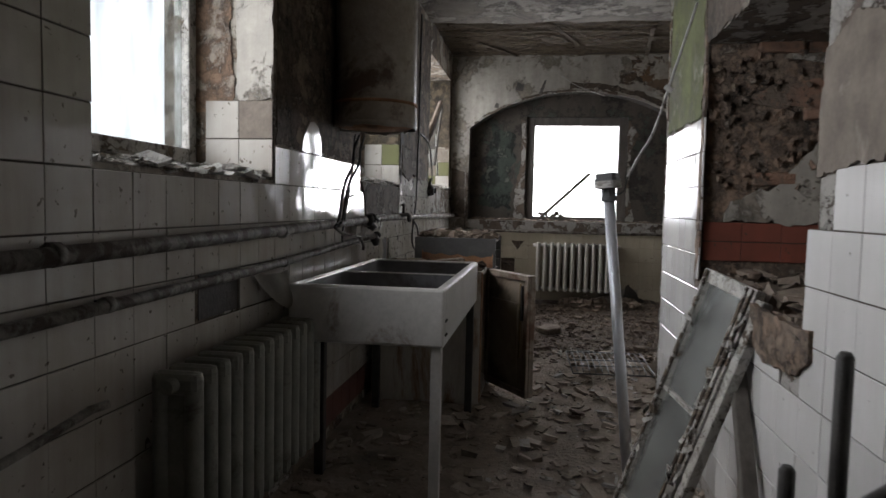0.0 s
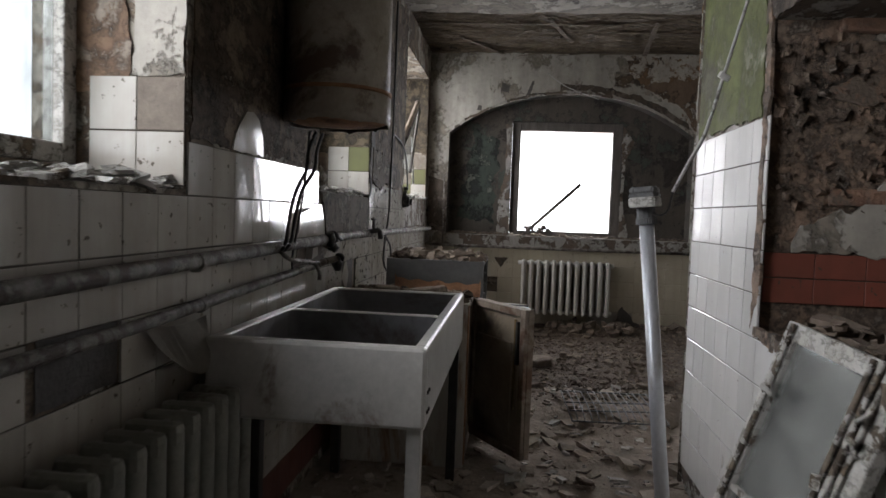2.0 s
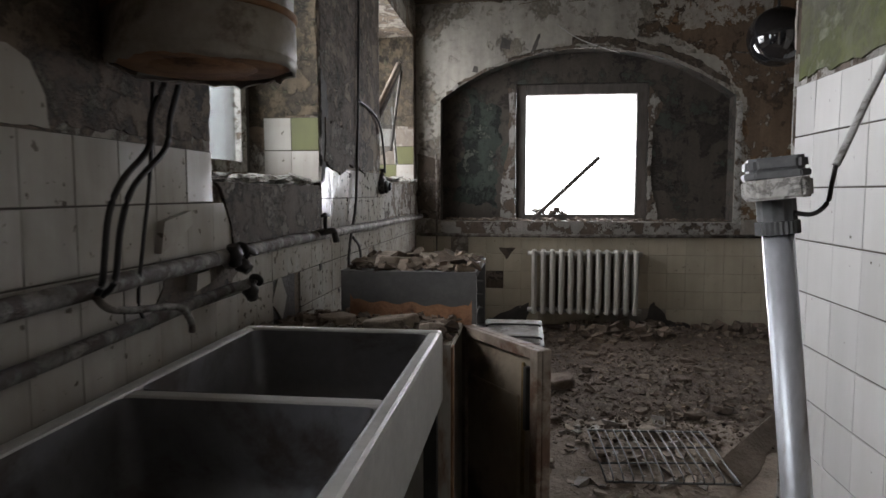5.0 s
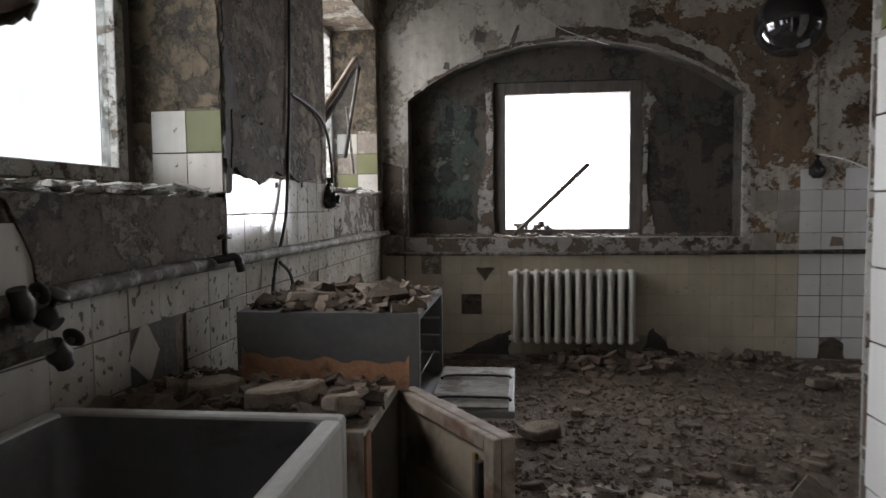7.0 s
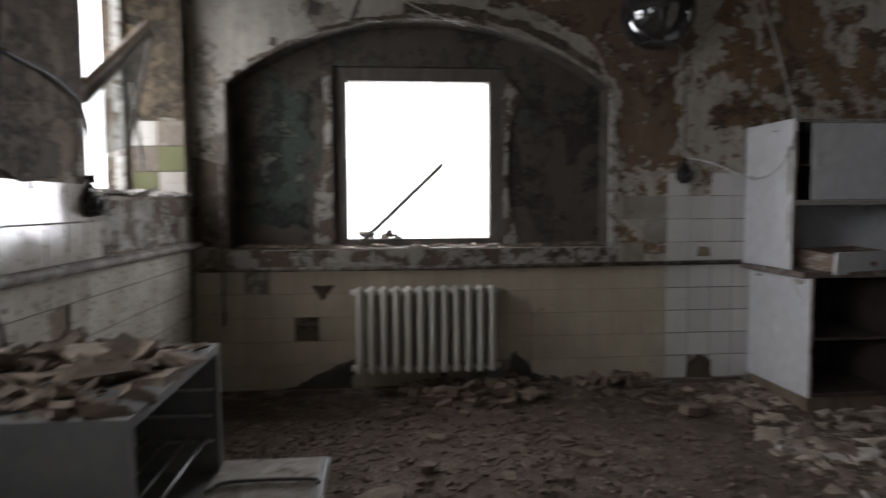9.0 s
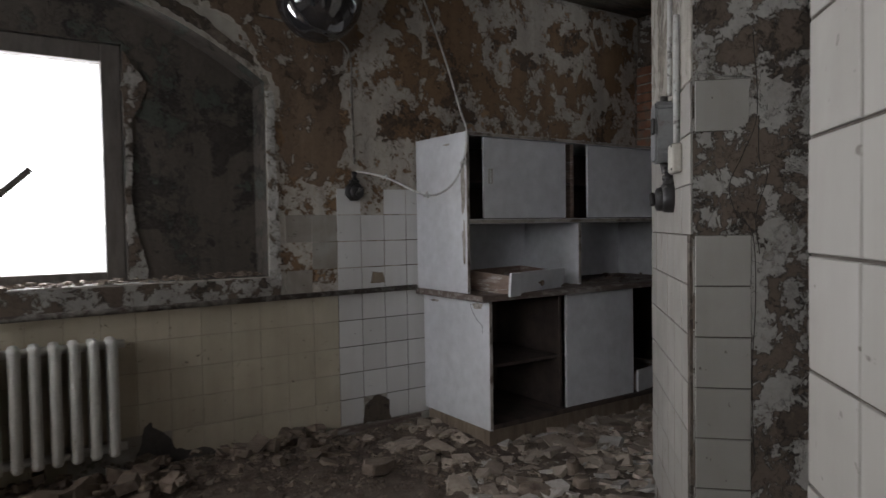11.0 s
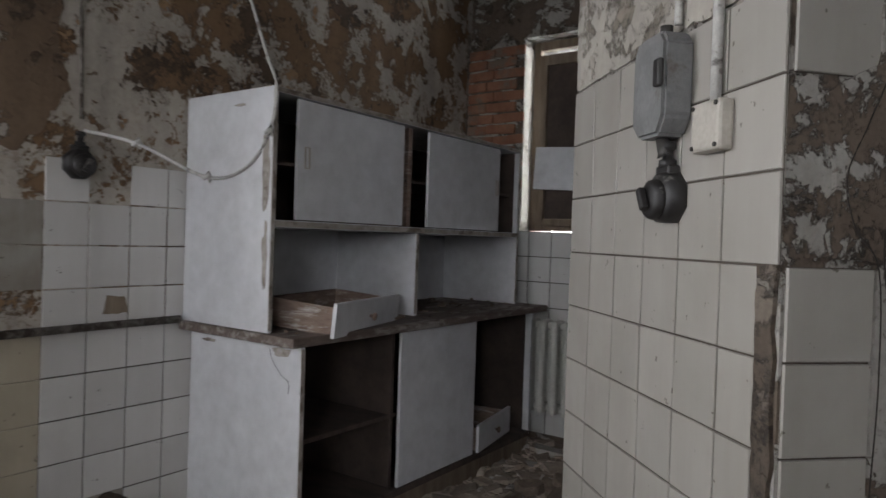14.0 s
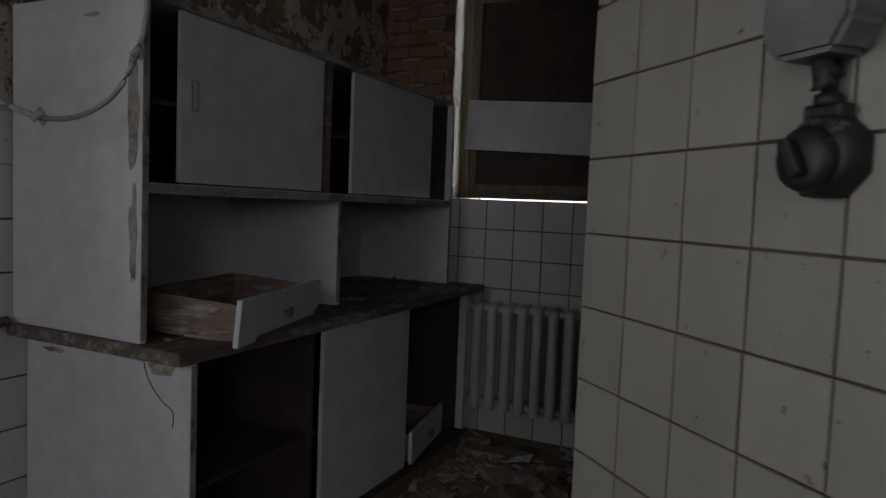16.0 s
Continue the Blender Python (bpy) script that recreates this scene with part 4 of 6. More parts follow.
def make_kitchen_cabinet():
    """A tall kitchen cabinet: base with sliding doors, worktop, open shelf and an upper case with sliding doors."""
    ob = thing("kitchen_cabinet", "grey white kitchen cabinet with half-open sliding doors", "cabinet", pose(0, 0, 0))
    x0, x1, yb = 2.89, 4.86, 8.185
    yf, yw = 7.625, 7.47
    zb, zw, z1 = 0.2, 1.0, 1.965
    t = 0.022
    # base
    bm = bmesh.new()
    box(bm, x0 + 0.045, x0 + 0.045 + t, yw + 0.01, yb, zb, zw - 0.04, 0.003)
    part("side_panel", bm, M_cab, ob)
    part("side_panel", boxed(x1 - t, x1, yw + 0.03, yb, zb, zw - 0.04, 0.003), M_cab, ob)
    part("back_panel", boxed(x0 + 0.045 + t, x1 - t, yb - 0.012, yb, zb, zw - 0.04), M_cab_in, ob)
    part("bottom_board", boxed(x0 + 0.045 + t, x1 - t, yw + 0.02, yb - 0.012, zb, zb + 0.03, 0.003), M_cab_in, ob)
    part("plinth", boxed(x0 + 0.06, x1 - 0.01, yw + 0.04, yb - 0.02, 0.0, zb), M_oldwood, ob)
    # added dark sheet that shades the inside of the end panel
    part("end_shade_lining", boxed(x1 - t - 0.008, x1 - t - 0.001, yw + 0.07, yb - 0.014, zb + 0.031, zw - 0.041), M_cab_in, ob)
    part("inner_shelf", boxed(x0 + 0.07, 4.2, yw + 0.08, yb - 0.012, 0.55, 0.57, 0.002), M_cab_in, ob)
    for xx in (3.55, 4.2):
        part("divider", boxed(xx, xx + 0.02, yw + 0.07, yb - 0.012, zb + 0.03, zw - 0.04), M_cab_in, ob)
    part("sliding_door", boxed(3.58, 4.22, yw + 0.035, yw + 0.053, zb + 0.03, zw - 0.045, 0.002), M_cab, ob)
    bm = boxed(x0 - 0.02, x1 + 0.1, yw - 0.015, yb, zw - 0.038, zw, 0.006)
    part("worktop", bm, M_edge, ob, "red brown worktop with a worn edge")
    # upper case
    part("upper_side", boxed(x0, x0 + t, yf, yb, zw + 0.001, z1, 0.003), M_cab, ob)
    part("upper_side", boxed(x1 - t, x1, yf, yb, zw + 0.001, z1, 0.003), M_cab, ob)
    part("upper_back", boxed(x0 + t, x1 - t, yb - 0.012, yb, zw + 0.001, z1), M_cab, ob)
    part("top_board", boxed(x0 + t, x1 - t, yf, yb - 0.012, z1 - t, z1, 0.003), M_cab, ob)
    part("shelf_board", boxed(x0 + t, x1 - t, yf, yb - 0.012, 1.415, 1.445, 0.003), M_cab, ob)
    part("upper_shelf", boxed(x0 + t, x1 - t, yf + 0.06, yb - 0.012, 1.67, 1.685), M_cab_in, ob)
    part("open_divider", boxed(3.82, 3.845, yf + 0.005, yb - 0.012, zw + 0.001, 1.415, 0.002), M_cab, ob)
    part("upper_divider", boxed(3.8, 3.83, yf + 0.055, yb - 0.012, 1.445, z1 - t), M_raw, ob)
    # added dark sheet: shade at the back of the upper case
    part("upper_shade_lining", boxed(x0 + t, x1 - t, yb - 0.02, yb - 0.0125, 1.446, z1 - t), M_cab_in, ob)
    for nm, q in (("worn_edge", (x0 + 0.001, x0 + t - 0.001, yf - 0.0025, yf - 0.0005, zw + 0.01, z1 - 0.004)), ("worn_edge", (x0 + t, x1 - t, yf - 0.0025, yf - 0.0005, 1.418, 1.442)),
                  ("worn_edge", (x0 + t, x1 - t, yf - 0.0025, yf - 0.0005, z1 - t + 0.002, z1 - 0.002)), ("worn_edge", (x1 - t + 0.001, x1 - 0.001, yf - 0.0025, yf - 0.0005, zw + 0.01, z1 - 0.004)),
                  ("worn_edge", (x0 + 0.046, x0 + 0.044 + t, yw + 0.0075, yw + 0.0095, zb + 0.01, zw - 0.05)), ("worn_edge", (3.821, 3.844, yf + 0.0025, yf + 0.0045, zw + 0.01, 1.412))):
        part(nm, boxed(*q), M_worn, ob)
    for y, z, w, h, sd in ((yf + 0.035, 1.62, 0.03, 0.2, 1), (yf + 0.03, 1.3, 0.02, 0.16, 2), (yw + 0.12, zw - 0.07, 0.07, 0.022, 3), (yb - 0.14, zw - 0.075, 0.06, 0.012, 4), (yf + 0.2, z1 - 0.06, 0.05, 0.008, 5)):
        xx = x0 - 0.0012 if z > zw else x0 + 0.0438
        bm = bmesh.new()
        ring = []
        for k in range(22):
            a = 2 * math.pi * k / 22
            f = 0.75 + 0.5 * noise.noise(Vector((math.cos(a) * 1.7, math.sin(a) * 1.7, sd)))
            ring.append(bm.verts.new((xx, y + w * f * math.cos(a), z + h * f * math.sin(a))))
        face = bm.faces.new(ring)
        rx = bmesh.ops.extrude_face_region(bm, geom=[face])
        bmesh.ops.translate(bm, vec=(0.0008, 0, 0), verts=[g for g in rx["geom"] if isinstance(g, bmesh.types.BMVert)])
        part("worn_patch", bm, M_worn, ob)
    # the same painted shade on the inside of the upper end
    part("upper_end_shade_lining", boxed(x1 - t - 0.005, x1 - t - 0.001, yf + 0.03, yb - 0.021, 1.446, z1 - t - 0.001), M_cab_in, ob)
    part("crack", tubed(curve_pts([(x0 + 0.0435, yw + 0.19, zw - 0.06), (x0 + 0.0435, yw + 0.17, zw - 0.11), (x0 + 0.0435, yw + 0.12, zw - 0.16), (x0 + 0.0435, yw + 0.075, zw - 0.185), (x0 + 0.0435, yw + 0.075, zw - 0.23)], 4), 0.0014, 5), M_dark, ob)
    for a, b, hx, y in ((3.03, 3.715, 3.08, yf + 0.012), (3.92, 4.63, 4.6, yf + 0.012)):
        dr = part("sliding_door", boxed(a, b, y, y + 0.016, 1.45, z1 - t - 0.004, 0.002), M_cab, ob)
        hb = bmesh.new()
        for q in ((hx - 0.014, hx - 0.009), (hx + 0.009, hx + 0.014)):
            box(hb, *q, y - 0.006, y - 0.0005, 1.66, 1.75)
        box(hb, hx - 0.009, hx + 0.009, y - 0.006, y - 0.0005, 1.745, 1.75)
        box(hb, hx - 0.009, hx + 0.009, y - 0.006, y - 0.0005, 1.66, 1.665)
        part("handle", hb, M_cream_box, dr)
    return ob


make_kitchen_cabinet()


def make_drawer(m, w, d, h, label):
    ob = thing("drawer", label, "drawer", m)
    part("front", boxed(0, w, -0.018, 0, 0, h + 0.02, 0.003), M_cab, ob)
    part("side", boxed(0.02, 0.034, 0, d, 0.005, h, 0.002), M_raw, ob)
    part("side", boxed(w - 0.034, w - 0.02, 0, d, 0.005, h, 0.002), M_raw, ob)
    part("back", boxed(0.034, w - 0.034, d - 0.014, d, 0.005, h, 0.002), M_raw, ob)
    part("bottom", boxed(0.034, w - 0.034, 0, d - 0.014, 0.005, 0.012), M_raw, ob)
    part("knob", lathe([(0.006, 0), (0.008, 0.012), (0.017, 0.018), (0.018, 0.026), (0.008, 0.03)], 14, pose(w * 0.5, -0.018, h * 0.55, 90, 0, 0)), M_raw, ob)
    return ob


make_drawer(pose(3.05, 7.445, 0.985, 5, 0, 15), 0.6, 0.32, 0.12, "pulled-out wooden drawer lying askew on the worktop")
make_drawer(pose(4.24, 7.5, 0.235, 0, 0, 10), 0.5, 0.4, 0.13, "white wooden drawer resting on the cabinet's bottom board")


def prism(outline, z0, z1, m, bevel):
    """A flat body of the given outline, its edges rounded."""
    bm = bmesh.new()
    f = bm.faces.new([bm.verts.new((x, y, z0)) for x, y in outline])
    r = bmesh.ops.extrude_face_region(bm, geom=[f])
    bmesh.ops.translate(bm, vec=(0, 0, z1 - z0), verts=[g for g in r["geom"] if isinstance(g, bmesh.types.BMVert)])
    bmesh.ops.bevel(bm, geom=list(bm.edges), offset=bevel, segments=2, affect="EDGES")
    bmesh.ops.transform(bm, matrix=m, verts=bm.verts)
    return bm


def ribbed(r, z0, z1, teeth, m):
    """A knurled ring."""
    prof = [(r * (1.0 if k % 2 else 0.93), 2 * math.pi * k / (teeth * 2)) for k in range(teeth * 2)]
    return prism([(q * math.cos(a), q * math.sin(a)) for q, a in prof], z0, z1, m, 0.0006)


def make_pole():
    """A leaning white tube with a box-shaped head."""
    ob = thing("tube_with_junction_head", "dull aluminium tube leaning with a dusty black and white head", "pole", pose(0, 0, 0))
    a, b = Vector((0.6, 3.12, 0.0)), Vector((0.463, 3.142, 1.325))
    part("tube", tubed([a, b], 0.0255, 20), M_white_pole, ob)
    up = (b - a).normalized()
    hm = Matrix.Translation(b) @ up.to_track_quat("Z", "Y").to_matrix().to_4x4() @ pose(0, 0, 0, 0, 0, -6)
    part("lock_ring", ribbed(0.036, 0.0, 0.022, 26, hm), M_cover, ob, "knurled dark lock ring")
    part("collar", ribbed(0.032, 0.0225, 0.06, 12, hm), M_cover, ob)
    part("seam", boxed(-0.0295, -0.0262, -0.003, 0.003, -1.2, -0.02, 0.001, hm), M_rust, ob, "rusty seam along the tube")
    part("side_port", boxed(-0.06, -0.034, -0.018, 0.018, 0.012, 0.058, 0.004, hm), M_iron, ob)
    outline = [(-0.104, -0.022), (-0.078, -0.05), (0.072, -0.05), (0.088, -0.034), (0.088, 0.034), (0.072, 0.05), (-0.078, 0.05), (-0.104, 0.022)]
    head = part("head", prism(outline, 0.061, 0.094, hm, 0.004), M_oldpaint, ob, "flaking white lower shell")
    small = [(x * 0.975, y * 0.975) for x, y in outline]
    part("head_band", prism(small, 0.0945, 0.106, hm, 0.002), M_cover, head, "dusty dark grey band")
    part("head_cover", prism([(x * 0.93, y * 0.92) for x, y in outline], 0.1065, 0.129, hm, 0.005), M_cover, head, "dusty dark grey cover")
    return ob


make_pole()
tagged(part("cable", tubed(curve_pts([(0.54, 3.118, 1.44), (0.558, 3.126, 1.475), (0.592, 3.146, 1.54), (0.66, 3.2, 1.66), (0.74, 3.28, 1.9), (0.87, 3.4, 2.3)], 8), 0.0065, 7), M_cable), "twisted pale cable running up to the wall", "cable")
tagged(part("cable_clip", boxed(-0.02, 0.02, -0.012, 0.012, -0.012, 0.012, 0.004, pose(0.73, 3.265, 1.865, 20, 30, 10)), M_cable), "painted clip on the pale cable", "clip")
tagged(part("cable", tubed(curve_pts([(0.478, 3.12, 1.362), (0.505, 3.112, 1.36), (0.526, 3.11, 1.378), (0.534, 3.115, 1.41), (0.54, 3.118, 1.44)], 6), 0.004, 7), M_black), "black flex loop entering the head", "cable")


def make_leaning_sash():
    w, L = 0.41, 1.09
    xax, zax = Vector((-0.085, 0.4, 0.045)).normalized(), Vector((0.166, -0.043, 0.495)).normalized()
    yax = zax.cross(xax).normalized()
    zax = xax.cross(yax)
    m = Matrix((xax, yax, zax)).transposed().to_4x4()
    m.translation = Vector((0.937, 2.437, 1.007)) - zax * L
    ob = thing("loose_window", "flaking white window sash leaning against the wall", "window sash", m)
    bars = [("stile", 0, 0.06, 0, L), ("stile", w - 0.05, w, 0, L), ("rail", 0.06, w - 0.05, 0, 0.06), ("rail", 0.06, w - 0.05, L - 0.055, L), ("glazing_bar", 0.06, w - 0.05, 0.555, 0.573)]
    for nm, p, q, r, s in bars:
        part(nm, boxed(p, q, -0.02, 0.02, r, s, 0.005), M_oldpaint, ob)
    for p, q in ((0.012, 0.03), (0.042, 0.058), (w - 0.048, w - 0.03)):
        part("moulding", boxed(p, q, 0.0205, 0.034, 0.004, L - 0.004, 0.004), M_flaky, ob, "splintered moulding with curling paint")
    part("outer_lath", boxed(-0.05, -0.004, -0.03, 0.012, 0.0, L - 0.03, 0.005), M_oldpaint, ob)
    rr = random.Random(4)
    for k in range(26):
        z, side = rr.uniform(0.05, L - 0.05), rr.choice((0.002, 0.05, w - 0.05, w - 0.004))
        part("paint_flake", boxed(-0.012, 0.012, 0, 0.002, -0.02, 0.02, 0.0, pose(side, 0.026 + rr.random() * 0.012, z, rr.gauss(0, 25), rr.gauss(0, 30), rr.gauss(0, 40))), M_oldpaint, ob)
    for r, s in ((0.06, 0.555), (0.573, L - 0.055)):
        g = part("pane", boxed(0.06, w - 0.05, -0.002, 0.002, r, s), M_glass, ob)
        g.visible_shadow = False
    return ob


make_leaning_sash()
globe = thing("globe_lamp", "large black glossy globe hanging from the ceiling", "lamp", pose(2.1, 7.9, 2.68))
part("globe", lathe([(0.0001, -0.24)] + [(0.24 * math.sin(radians(a)), -0.24 * math.cos(radians(a))) for a in range(10, 171, 10)] + [(0.05, 0.235)], 32), M_globe, globe)
part("stem", tubed([(0, 0, 0.23), (0, 0, CEIL - 2.68)], 0.012, 8), M_iron, globe)


# ---- tiles and coats on the walls ----
def rubble(name, label, count, place, size, material, seed, parent=None, tumble=0.35):
    """Loose broken plaster, one object of kind stuff. place(rng) gives a point, size(rng) the lump's size."""
    rng = random.Random(seed)
    items = [(place(rng), size(rng), (rng.uniform(-tumble, tumble), rng.uniform(-tumble, tumble), rng.uniform(0, 6.28))) for _ in range(count)]
    ob = new(name, rubble_mesh(name, items, material))
    ob.parent = parent
    return tagged(ob, label, "rubble", kind="stuff")


def flake_size(lo, hi, flat=0.35):
    def size(rng):
        s = lo * (hi / lo) ** (rng.random() ** 2.2)
        return (s * rng.uniform(0.8, 1.5), s * rng.uniform(0.6, 1.1), s * flat * rng.uniform(0.6, 1.3))
    return size


def reveal_tiles(y, z, cols, pu=0.165):
    """Tiles on the far reveal of a west window; cols lists rows of materials from the room outwards."""
    m = face_frame((LX, y - 0.002, z), (-1, 0, 0), (0, -1, 0))
    tiling(west, m, len(cols[0]), len(cols), pu, 0.163, lambda i, j: cols[j][i], 11)


reveal_tiles(2.67, 1.39, [[M_tile, M_tile], [M_mortar, M_tile]], 0.152)
reveal_tiles(5.2, 1.44, [[M_tile, M_tile], [M_tile_g, M_tile]], 0.142)
reveal_tiles(8.07, 1.49, [[M_tile, M_tile_g], [M_tile_g, M_mortar], [M_mortar, M_tile]])
flat_w = face_frame((LX, 0, 0), (0, 1, 0), (1, 0, 0))
M_straw_bits = surface("straw_stalks", (0.09, 0.068, 0.043), (0.17, 0.13, 0.085), 20, 0.9)
M_bare = peeling("bare_brown_render", [(0, (0.075, 0.055, 0.04)), (0.42, (0.12, 0.092, 0.068)), (0.55, (0.2, 0.165, 0.13)), (0.62, (0.3, 0.27, 0.23))], 4.5, streak=0.6)
M_dkpatch = surface("dark_tile_bed", (0.05, 0.045, 0.042), (0.1, 0.09, 0.08), 6, 0.85, 0, 0.7, 0.008, (1, 1, 1), (0.2, 0.18, 0.16), 0.36)
coat("render_patch", flat_w, [(4.15, 1.21), (5.21, 1.21), (5.21, 1.425), (4.1, 1.425), (4.12, 1.32)], M_bare, west, 0.006, 0.008, 3)
coat("render_patch", flat_w, [(4.035, 1.428), (4.07, 1.41), (4.145, 1.265), (4.16, 1.2), (4.2, 1.2), (4.2, 1.428)], M_bare, west, 0.0145, 0.003, 3)
coat("mortar_patch", flat_w, [(3.62, 1.055), (3.9, 1.04), (4.1, 1.06), (4.2, 1.13), (4.02, 1.19), (3.7, 1.17)], M_bare, west, 0.0125, 0.012, 17)
coat("tile_shard", flat_w, [(3.66, 1.225), (3.84, 1.3), (3.83, 1.34), (3.68, 1.315)], M_tile, west, 0.03, 0.002, 18)
coat("tile_shard", flat_w, [(3.82, 1.1), (3.91, 1.115), (3.905, 1.155), (3.83, 1.15)], M_tile, west, 0.045, 0.002, 19)
for k, (y, z, r) in enumerate(((5.157, 1.025, 0.017), (5.742, 1.492, 0.013), (6.11, 1.504, 0.013), (5.48, 0.86, 0.01), (5.9, 1.08, 0.01))):
    coat("plug_hole", flat_w, [(y - r, z - r), (y + r, z - r * 0.8), (y + r * 0.9, z + r), (y - r, z + r)], M_dkpatch, west, 0.0125, 0.002, 90 + k)
coat("render_patch", flat_w, [(2.7, 1.53), (4.015, 1.56), (4.01, 2.9), (2.7, 2.9)], M_rot, west, 0.004, 0.012, 4)
coat("white_patch", flat_w, [(2.99, 1.53), (3.27, 1.53), (3.26, 1.6), (3.22, 1.665), (3.16, 1.69), (3.1, 1.68), (3.04, 1.63), (3.0, 1.58)], M_tile, west, 0.009, 0.003, 5)
coat("render_patch", flat_w, [(5.22, 1.56), (5.6, 1.6), (6.2, 1.64), (6.3, 1.75), (6.57, 1.8), (6.57, 3.05), (5.22, 3.05)], M_rot, west, 0.004, 0.015, 6)
coat("render_patch", flat_w, [(6.62, 1.21), (7.9, 1.21), (8.05, 1.46), (6.62, 1.46)], M_grey_plaster, west, 0.006, 0.01, 7)
coat("tile_bed", flat_w, [(2.035, 0.88), (2.325, 0.88), (2.325, 1.035), (2.035, 1.035)], M_dkpatch, west, 0.003, 0.002, 8)
coat("tile_bed", flat_w, [(4.45, 0.56), (4.79, 0.56), (4.79, 1.08), (4.46, 1.08)], M_dkpatch, west, 0.003, 0.003, 9)
for y0, zz, ma, mb in ((2.668, 1.72, M_far, M_ochre), (5.198, 1.78, M_moss, M_moss), (8.068, 2.0, M_moss, M_moss)):
    rv = face_frame((LX, y0, 0), (-1, 0, 0), (0, -1, 0))
    coat("reveal_patch", rv, [(0.005, zz), (0.16, zz), (0.17, 2.3), (0.13, 2.95), (0.005, 2.95)], ma, west, 0.006, 0.006, 12)
    coat("reveal_patch", rv, [(0.18, zz - 0.05), (0.4, zz - 0.05), (0.4, 2.7), (0.2, 2.6)], mb, west, 0.004, 0.01, 13)


for y0, zz in ((5.198, 1.765), (8.068, 1.985)):
    coat("reveal_render", face_frame((LX, y0, 0), (-1, 0, 0), (0, -1, 0)), [(0.004, zz), (0.12, zz + 0.05), (0.25, zz + 0.01), (0.41, zz + 0.04), (0.41, 2.97), (0.004, 2.97)], M_moss, west, 0.003, 0.004, 14)
coat("broken_arris", flat_w, [(5.203, 1.44), (5.235, 1.45), (5.26, 1.58), (5.33, 1.66), (5.3, 1.95), (5.205, 2.0)], M_dkpatch, west, 0.012, 0.012, 15)
coat("render_patch", flat_w, [(5.24, 1.55), (5.5, 1.5), (5.75, 1.555), (6.05, 1.52), (6.32, 1.54), (6.34, 1.68), (5.9, 1.73), (5.26, 1.77)], M_bare, west, 0.017, 0.012, 16)


def west_tile(i, j):
    y, z = 0.655 + (i + 0.5) * 0.168, 0.059 + (j + 0.5) * 0.163
    if (i * 7 + j * 13) % 97 == 5:
        return None
    if j == 0:
        return M_skirt_r
    if z > 1.526:
        return M_tile if y < 1.42 else None
    if j == 8:
        return M_tile if y < 1.42 or 2.7 < y < 4.0 else M_tile_sp if 5.25 < y < 6.55 else None
    if j == 7 and (4.11 < y < 5.22 or 6.62 < y < 7.95):
        return None
    if j == 5 and (2.03 < y < 2.32 or 4.47 < y < 4.8):
        return None
    if j in (3, 4) and 4.47 < y < 4.8:
        return None
    return M_tile_sp if y > 4.1 else M_tile


def far_tile(i, j):
    x, z = -0.985 + (i + 0.5) * 0.165, 0.165 + (j + 0.5) * 0.165
    if (j == 2 and i == 4) or (i == 2 and j == 4) or (i == 21 and j == 0):
        return None
    if j < 5:
        if 0.9 < x < 1.3 and j == 0:
            return None
        return M_tile_y if x < 2.33 else M_tile_w
    if x > 2.33:
        return M_tile_w if j < 8 or (j == 8 and i % 3) else None
    if 1.95 < x:
        return M_tile_dull if j < 8 and (i + j) % 4 else None
    return None


M_tile_dull = glazed("plaster_smeared_tile", (0.36, 0.34, 0.3), (0.16, 0.13, 0.1), 0.6, 0.5, 0.02)
far_m = face_frame((0, FY, 0), (1, 0, 0), (0, -1, 0))
coat("brown_paint", far_m, [(1.95, 1.02), (5.08, 1.02), (5.08, 3.1), (1.1, 3.1), (1.3, 2.78), (1.7, 2.55), (1.9, 2.25)], M_far_r, north, 0.004, 0.02, 21)
coat("brown_paint", far_m, [(1.3, 2.79), (1.75, 2.56), (1.97, 2.2), (1.97, 1.75), (2.2, 1.65), (2.4, 1.9), (2.35, 2.3), (2.5, 2.6), (2.2, 2.9), (1.7, 2.85)], M_far_b, north, 0.007, 0.02, 20)
coat("lower_wall", far_m, [(-0.75, 1.0), (1.95, 1.0), (1.95, 1.12), (-0.75, 1.12)], M_grey_plaster, north, 0.005, 0.004, 22)
coat("jamb_strip", far_m, [(1.885, 1.12), (1.955, 1.1), (1.94, 1.7), (1.93, 2.2), (1.885, 2.2)], M_oldpaint, north, 0.012, 0.005, 23)
coat("jamb_strip", far_m, [(-0.975, 1.15), (-0.76, 1.15), (-0.76, 1.7), (-0.975, 1.75)], M_bare, north, 0.006, 0.008, 24)
niche_m = face_frame((0, FY + 0.21, 0), (1, 0, 0), (0, -1, 0))
coat("window_surround", niche_m, [(-0.2, 1.14), (-0.065, 1.14), (-0.065, 2.36), (-0.13, 2.38), (-0.12, 1.9), (-0.19, 1.5)], M_grey_plaster, niche, 0.01, 0.008, 25)
coat("window_surround", niche_m, [(1.168, 1.14), (1.27, 1.14), (1.2, 1.5), (1.2, 2.0), (1.3, 2.2), (1.168, 2.38)], M_grey_plaster, niche, 0.01, 0.008, 26)
coat("green_mould", niche_m, [(-0.62, 1.3), (-0.25, 1.25), (-0.2, 2.2), (-0.5, 2.3)], peeling("green_black_mould", [(0, (0.03, 0.035, 0.03)), (0.48, (0.06, 0.075, 0.06)), (0.6, (0.16, 0.17, 0.14))], 5), niche, 0.003, 0.03, 27)


